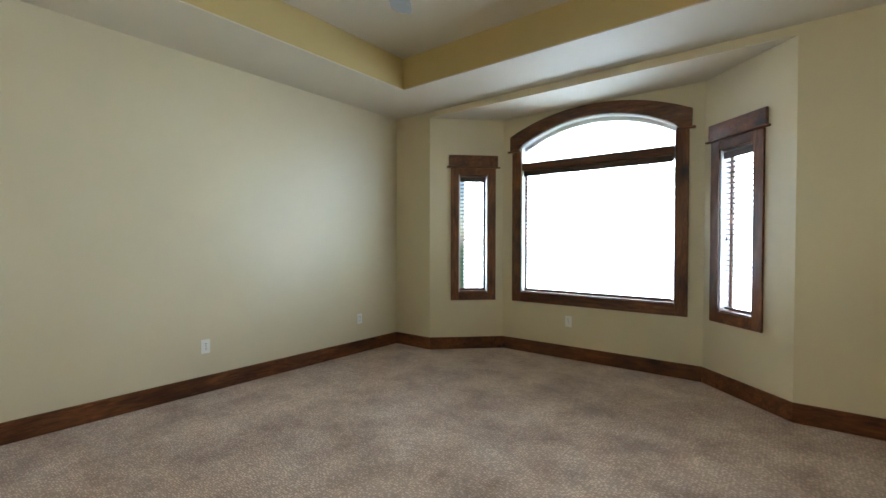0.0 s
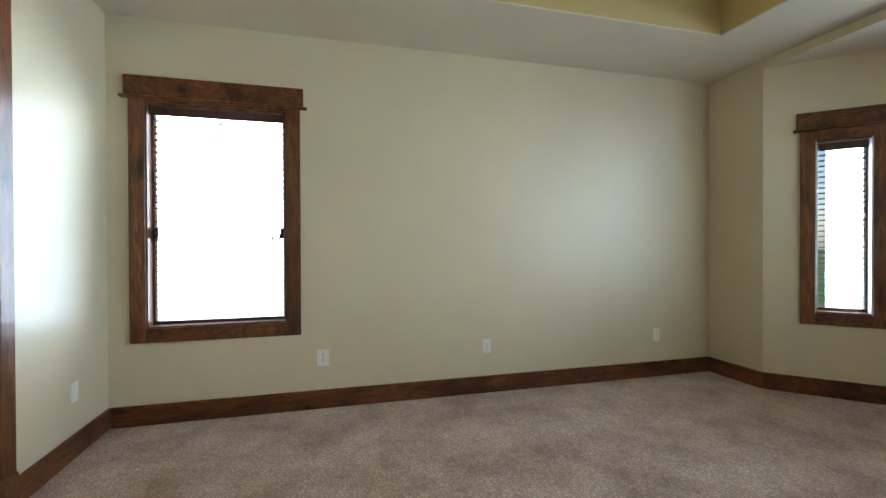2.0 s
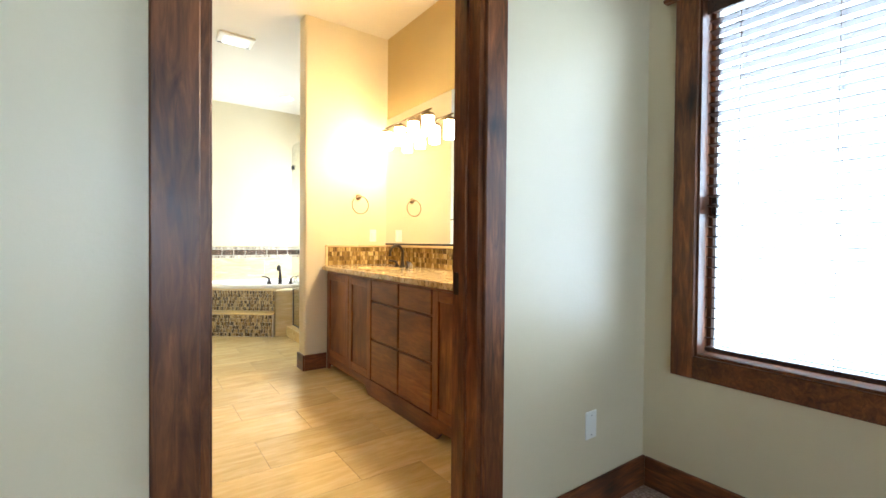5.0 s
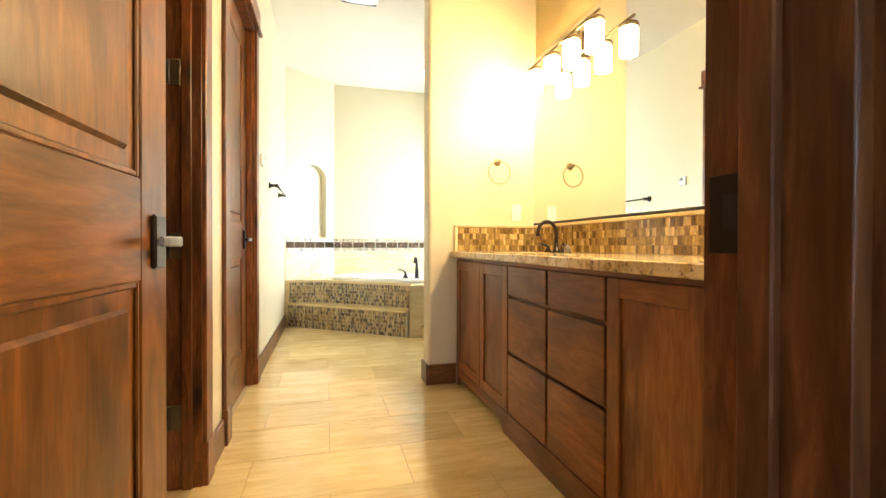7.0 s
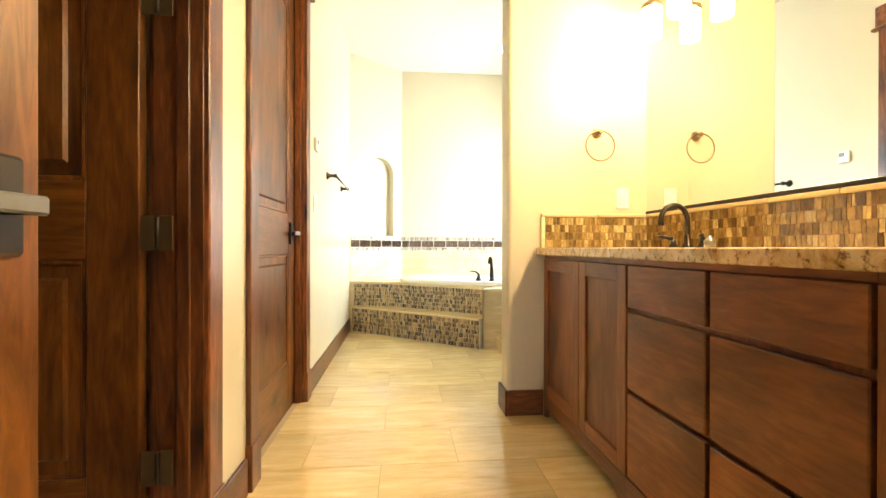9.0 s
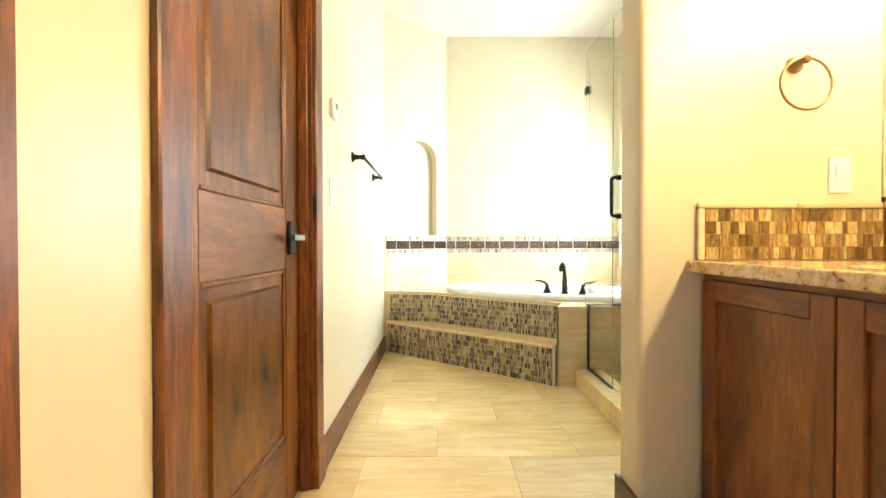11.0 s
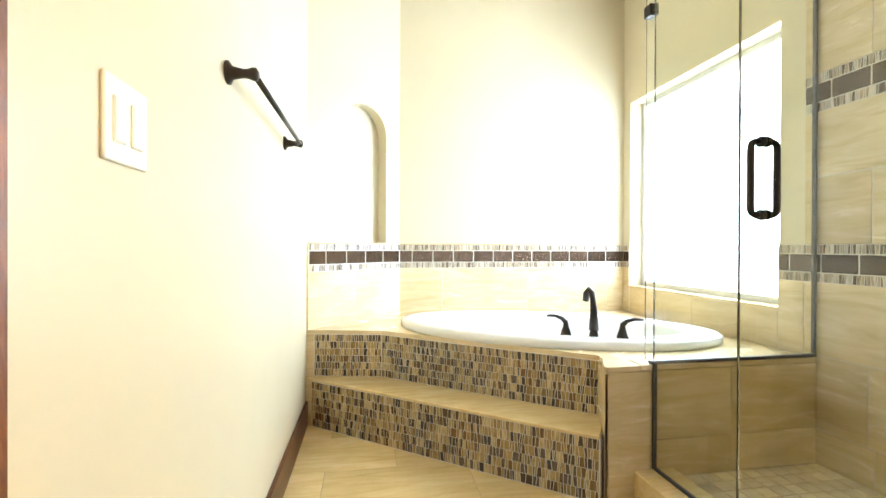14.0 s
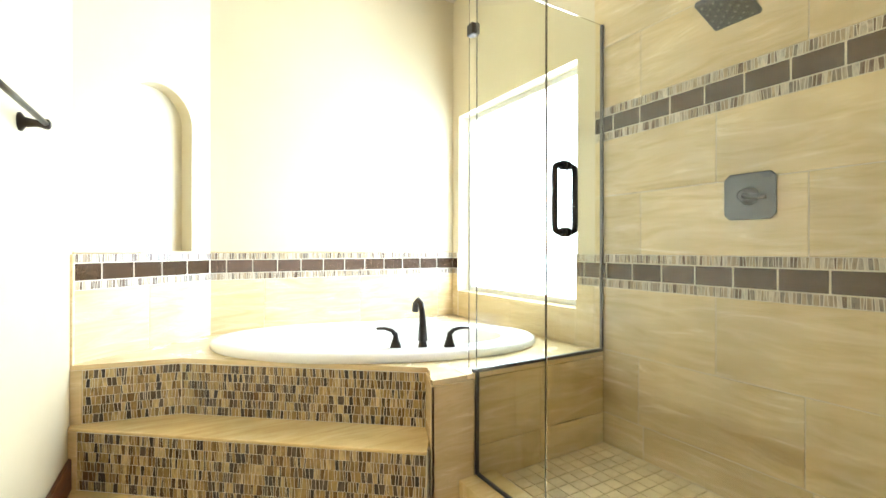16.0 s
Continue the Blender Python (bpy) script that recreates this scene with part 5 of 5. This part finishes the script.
def tile_row(parent, m, turn, s0, s1, z0, z1, w, first, mat, name="tile", t=0.011, gap=0.003):
    """A course of tiles on a wall plane whose room side is y < 0."""
    s = first
    while s < s1:
        a, b = max(s, s0), min(s + w, s1)
        if b - a > 0.02:
            at = m @ Vector(((a + b) / 2, -t / 2, (z0 + z1) / 2))
            piece(name, tile_mesh(b - a - gap, t, z1 - z0 - gap, mat), at, parent, turn)
        s += w


def strips(m, s0, s1, rows, seed, lo, hi, t, skew, gap=0.003):
    """Random upright strips in rows; yields outlines in the plane and their depth."""
    rng = random.Random(seed)
    for z0, z1 in rows:
        s, k0 = s0, 0.0
        while s < s1 - lo * 0.5:
            w = rng.uniform(lo, hi)
            if rng.random() < 0.18:
                w *= 1.5
            e = min(s + w, s1)
            k1 = rng.uniform(-skew, skew) if e < s1 else 0.0
            yield (s + gap / 2 + k0, s + gap / 2 - k0, e - gap / 2 - k1, e - gap / 2 + k1, z0, z1, t + rng.uniform(-0.0008, 0.0008), rng.random())
            s, k0 = e, k1


def strip_bm(bm, m, o):
    a0, a1, b1, b0, z0, z1, t, _ = o
    low = [(a0, 0, z0), (b0, 0, z0), (b1, 0, z1), (a1, 0, z1)]
    back = [bm.verts.new(m @ Vector(p)) for p in low]
    frontv = [bm.verts.new(m @ Vector((x, -t, z))) for x, _, z in low]
    fs = [bm.faces.new(frontv)]
    for i in range(4):
        fs.append(bm.faces.new((back[i], back[(i + 1) % 4], frontv[(i + 1) % 4], frontv[i])))
    return fs


def mosaic(parent, m, s0, s1, rows, seed, lo, hi, t, skew, mat, singles, name, label):
    """Strips of a mosaic: the first ones, up to singles, are parts of their own, the rest one mesh."""
    rest = bmesh.new()
    n = 0
    for o in strips(m, s0, s1, rows, seed, lo, hi, t, skew):
        if n < singles:
            bm = bmesh.new()
            c = ((o[0] + o[2]) / 2, (o[4] + o[5]) / 2)
            local = (o[0] - c[0], o[1] - c[0], o[2] - c[0], o[3] - c[0], o[4] - c[1], o[5] - c[1], o[6], 0)
            strip_bm(bm, Matrix(), local)
            bmesh.ops.recalc_face_normals(bm, faces=bm.faces[:])
            me = mesh_of(bm, name, mat)
            piece(name, me, m @ Vector((c[0], 0, c[1])), parent, math.atan2(m[1][0], m[0][0]))
        else:
            strip_bm(rest, m, o)
        n += 1
    if len(rest.verts):
        bmesh.ops.recalc_face_normals(rest, faces=rest.faces[:])
        p = part(name + "_field", rest, mat, parent, label)
        p["kind"] = "stuff"
    else:
        rest.free()


def rows_of(z0, z1, n, gap=0.0025):
    h = (z1 - z0) / n
    return [(z0 + k * h + gap / 2, z0 + (k + 1) * h - gap / 2) for k in range(n)]


# steps: lower and upper risers (the room lies right of these ways)
mosaic(deck, along(L0, L1), 0.052, math.dist(L0, L1) - 0.003, rows_of(0.004, 0.260, 6), 11, 0.0065, 0.021, 0.006, 0.0026, STRIP, 300, "mosaic_strip", "brown, cream and black stone strips")
mosaic(deck, along(D1, D2P), 0.003, math.dist(D1, D2P), rows_of(0.278, DECK - 0.024, 6), 12, 0.0065, 0.021, 0.006, 0.0026, STRIP, 0, "mosaic_strip", "brown, cream and black stone strips")
mosaic(deck, along(D0, D1), 0.05, math.dist(D0, D1) - 0.002, rows_of(0.278, DECK - 0.024, 6), 13, 0.0065, 0.021, 0.006, 0.0026, STRIP, 0, "mosaic_strip", "brown, cream and black stone strips")

# vanity backsplash
splash = root("backsplash", (VW + 0.005, -2.1, 0.922), "glass mosaic backsplash with a travertine cap", "backsplash")
part("bed", box(VW + 0.0005, RY + 0.012, 0.923, VW + 0.0098, DYB - 0.002, 1.092), BROWNGROUT, splash)
part("bed", box(VW + 0.0099, RY + 0.0005, 0.923, CF + 0.012, RY + 0.0098, 1.092), BROWNGROUT, splash)
mosaic(splash, along((VW + 0.005, RY + 0.012), (VW + 0.005, DYB)), 0.0, DYB - RY - 0.014, rows_of(0.925, 1.090, 4), 21, 0.011, 0.030, 0.007, 0.0012, TIGER, 300, "mosaic_tile", "tiger-brown glass tiles")
mosaic(splash, along((CF - 0.012, RY + 0.006), (VW + 0.012, RY + 0.006)), 0.0, CF - 0.012 - VW - 0.012, rows_of(0.925, 1.090, 4), 22, 0.011, 0.030, 0.006, 0.0012, TIGER, 300, "mosaic_tile", "tiger-brown glass tiles")
for k in range(10):
    a = RY + 0.014 + k * 0.272
    part("cap_tile", box(VW + 0.001, a, 1.0915, VW + 0.019, min(a + 0.27, DYB - 0.002), 1.1115, 0.006, 2), WALLTILE, splash)
for a, b in ((VW + 0.02, VW + 0.30), (VW + 0.302, CF + 0.014)):
    part("cap_tile", box(a, RY + 0.001, 1.0915, b, RY + 0.019, 1.1115, 0.006, 2), WALLTILE, splash)
part("end_tile", box(CF - 0.008, RY + 0.001, 0.923, CF + 0.014, RY + 0.018, 1.0915, 0.005, 2), WALLTILE, splash)


# tub surround and shower walls
def listello(parent, m, s0, s1, z0, z1, seed):
    rest = bmesh.new()
    for o in strips(m, s0, s1, [(z0 + 0.001, z1 - 0.001)], seed, 0.006, 0.016, 0.010, 0.002):
        strip_bm(rest, m, o)
    bmesh.ops.recalc_face_normals(rest, faces=rest.faces[:])
    p = part("listello", rest, LISTELLO, parent, "narrow strip mosaic border")
    p["kind"] = "stuff"


def band(parent, m, turn, s0, s1, z0, seed, first=0.0):
    listello(parent, m, s0, s1, z0, z0 + 0.040, seed)
    listello(parent, m, s0, s1, z0 + 0.128, z0 + 0.168, seed + 1)
    tile_row(parent, m, turn, s0, s1, z0 + 0.041, z0 + 0.127, 0.152, first, RUSTIC, "relief_tile", 0.012, 0.007)


BZ0, BZ1 = 0.885, 1.645
surround = root("tub_surround", (-3.6, TY, DECK), "travertine tub surround with a bronze relief border", "wall tile", kind="structure")
mb = along(NICHE1, (SX, TY))
part("bed", placed(box(0.0, -0.0088, DECK - 0.01, SX * -1 - 2.70, 0.0, BZ0 + 0.168), mb), GROUT, surround)
mn = along(NICHE0, NICHE1)
tn = math.atan2(NICHE1[1] - NICHE0[1], NICHE1[0] - NICHE0[0])
part("bed", placed(box(0.0, -0.0088, DECK - 0.01, NL, 0.0, BZ0 + 0.168), mn), GROUT, surround)
mw = along((SX, TY), (SX, RYB))
part("bed", placed(box(0.0, -0.0088, DECK - 0.01, TW[0], 0.0, BZ0 + 0.168), mw), GROUT, surround)
part("bed", placed(box(TW[0], -0.0088, DECK - 0.01, TW[1], 0.0, TW[2] - 0.012), mw), GROUT, surround)
tile_row(surround, mb, math.pi, 0.0, 1.77, DECK, BZ0, 0.655, -0.34, WALLTILE)
tile_row(surround, mn, tn, 0.0, NL, DECK, BZ0, 0.655, -0.30, WALLTILE)
tile_row(surround, mw, math.pi / 2, 0.012, TW[0], DECK, BZ0, 0.655, -0.2, WALLTILE)
tile_row(surround, mw, math.pi / 2, TW[0], TW[1], DECK, TW[2] - 0.012, 0.655, 0.1, WALLTILE)
part("sill_tile", placed(box(TW[0], -0.012, TW[2] - 0.012, TW[1], 0.10, TW[2] + 0.002, 0.002), mw), WALLTILE, surround, "travertine window sill")
band(surround, mb, math.pi, 0.0, 1.77, BZ0, 31, -0.06)
band(surround, mn, tn, 0.0, NL, BZ0, 33, -0.03)
band(surround, mw, math.pi / 2, 0.012, TW[0], BZ0, 35, -0.06)
part("edge_tile", box(EW - 0.012, -6.055, DECK, EW, -6.0, BZ0 + 0.168, 0.002), WALLTILE, surround)
for k in range(6):
    a = k * 0.305
    part("edge_trim", placed(box(a, -0.013, BZ0 + 0.169, min(a + 0.303, 1.77), 0, BZ0 + 0.178, 0.003), mb), WALLTILE, surround)
part("edge_trim", placed(box(0.0, -0.013, BZ0 + 0.169, 0.30, 0, BZ0 + 0.178, 0.003), mn), WALLTILE, surround)
part("edge_trim", placed(box(0.302, -0.013, BZ0 + 0.169, NL, 0, BZ0 + 0.178, 0.003), mn), WALLTILE, surround)

shower = root("shower_tile", (SX, -4.2, 0.07), "honed travertine shower wall with two bronze relief borders", "wall tile", kind="structure")
S0, S1 = TW[1] + 0.13, -TY + RYB                         # along the west wall
part("bed", placed(box(S0, -0.0088, 0.07, S1, 0, BATHZ - 0.002), mw), GROUT, shower)
part("bed", placed(box(TW[1], -0.0088, DECK, S0, 0, BZ0 + 0.168), mw), GROUT, shower)
tile_row(shower, mw, math.pi / 2, TW[1], S0, DECK, BZ0, 0.655, TW[1], WALLTILE)
band(shower, mw, math.pi / 2, TW[1], S1, BZ0, 37, 0.02)
band(shower, mw, math.pi / 2, S0, S1, BZ1, 39, 0.06)
OFF = (-4.417 - TY)                                            # a joint of the middle courses
for z0, z1, f in ((0.075, 0.235, OFF - 0.33), (0.235, 0.56, OFF + 0.30), (0.56, BZ0, OFF), (BZ0 + 0.168, 1.355, OFF + 0.31), (1.355, BZ1, OFF), (BZ1 + 0.168, 2.13, OFF + 0.31), (2.13, 2.46, OFF), (2.46, 2.79, OFF + 0.31), (2.79, BATHZ - 0.003, OFF)):
    tile_row(shower, mw, math.pi / 2, S0, S1, z0, z1, 0.655, f - 0.655 * 3, WALLTILE)
mr = along((SX, RYB), (RX, RYB))
for k in range(9):
    z0 = 0.075 + 0.33 * k
    tile_row(shower, mr, 0.0, 0.012, RX - 0.06 - SX, z0, min(z0 + 0.33, BATHZ - 0.003), 0.655, -0.33 * (k % 2), WALLTILE)
for z0, z1, f in ((0.075, 0.235, -0.3), (0.235, DECK - 0.019, 0.36 - 0.655)):
    tile_row(ledge, along((SX + 0.012, LY), (-3.75, LY)) @ Matrix.Rotation(math.pi, 4, "Z") @ Matrix.Translation((-0.794, 0, 0)), math.pi, 0.0, 0.794, z0, z1, 0.655, f, WALLTILE)

# shower floor: small squares
q = 0.066
sq = mesh_of(box(-q / 2 + 0.002, -q / 2 + 0.002, -0.004, q / 2 - 0.002, q / 2 - 0.002, 0.004, 0.0015), "floor_tile", PEBBLE)
nx_, ny_ = int((CURB0 - SX - 0.012) / q), int((RYB - LY - 0.024) / q)
for i in range(nx_):
    for j in range(ny_):
        piece("floor_tile", sq, (SX + 0.014 + (i + 0.5) * q, LY + 0.014 + (j + 0.5) * q, 0.0755), shower_floor)

# bathroom floor
PITCH, LONG = 0.353, 0.66
for n in range(-7, 10):
    ya, yb = -2.93 - PITCH * n, -2.93 - PITCH * (n + 1)
    ya = min(ya, DY - 0.035)
    if ya - yb < 0.03:
        continue
    x = (-2.285 if n % 2 == 0 else -2.615) - 3 * LONG
    while x < EW + 0.1:
        a, b = max(x, -3.56), min(x + LONG, EW + 0.03)
        if b - a > 0.03:
            key = ("floor", round(b - a, 3), round(ya - yb, 3))
            if key not in MESHES:
                MESHES[key] = mesh_of(box(-(b - a) / 2 + 0.0012, -(ya - yb) / 2 + 0.0012, -0.004, (b - a) / 2 - 0.0012, (ya - yb) / 2 - 0.0012, 0.004, 0.0008), "floor_tile", FLOORTILE)
            piece("floor_tile", MESHES[key], ((a + b) / 2, (ya + yb) / 2, -0.003), BATHFLOOR)
        x += LONG
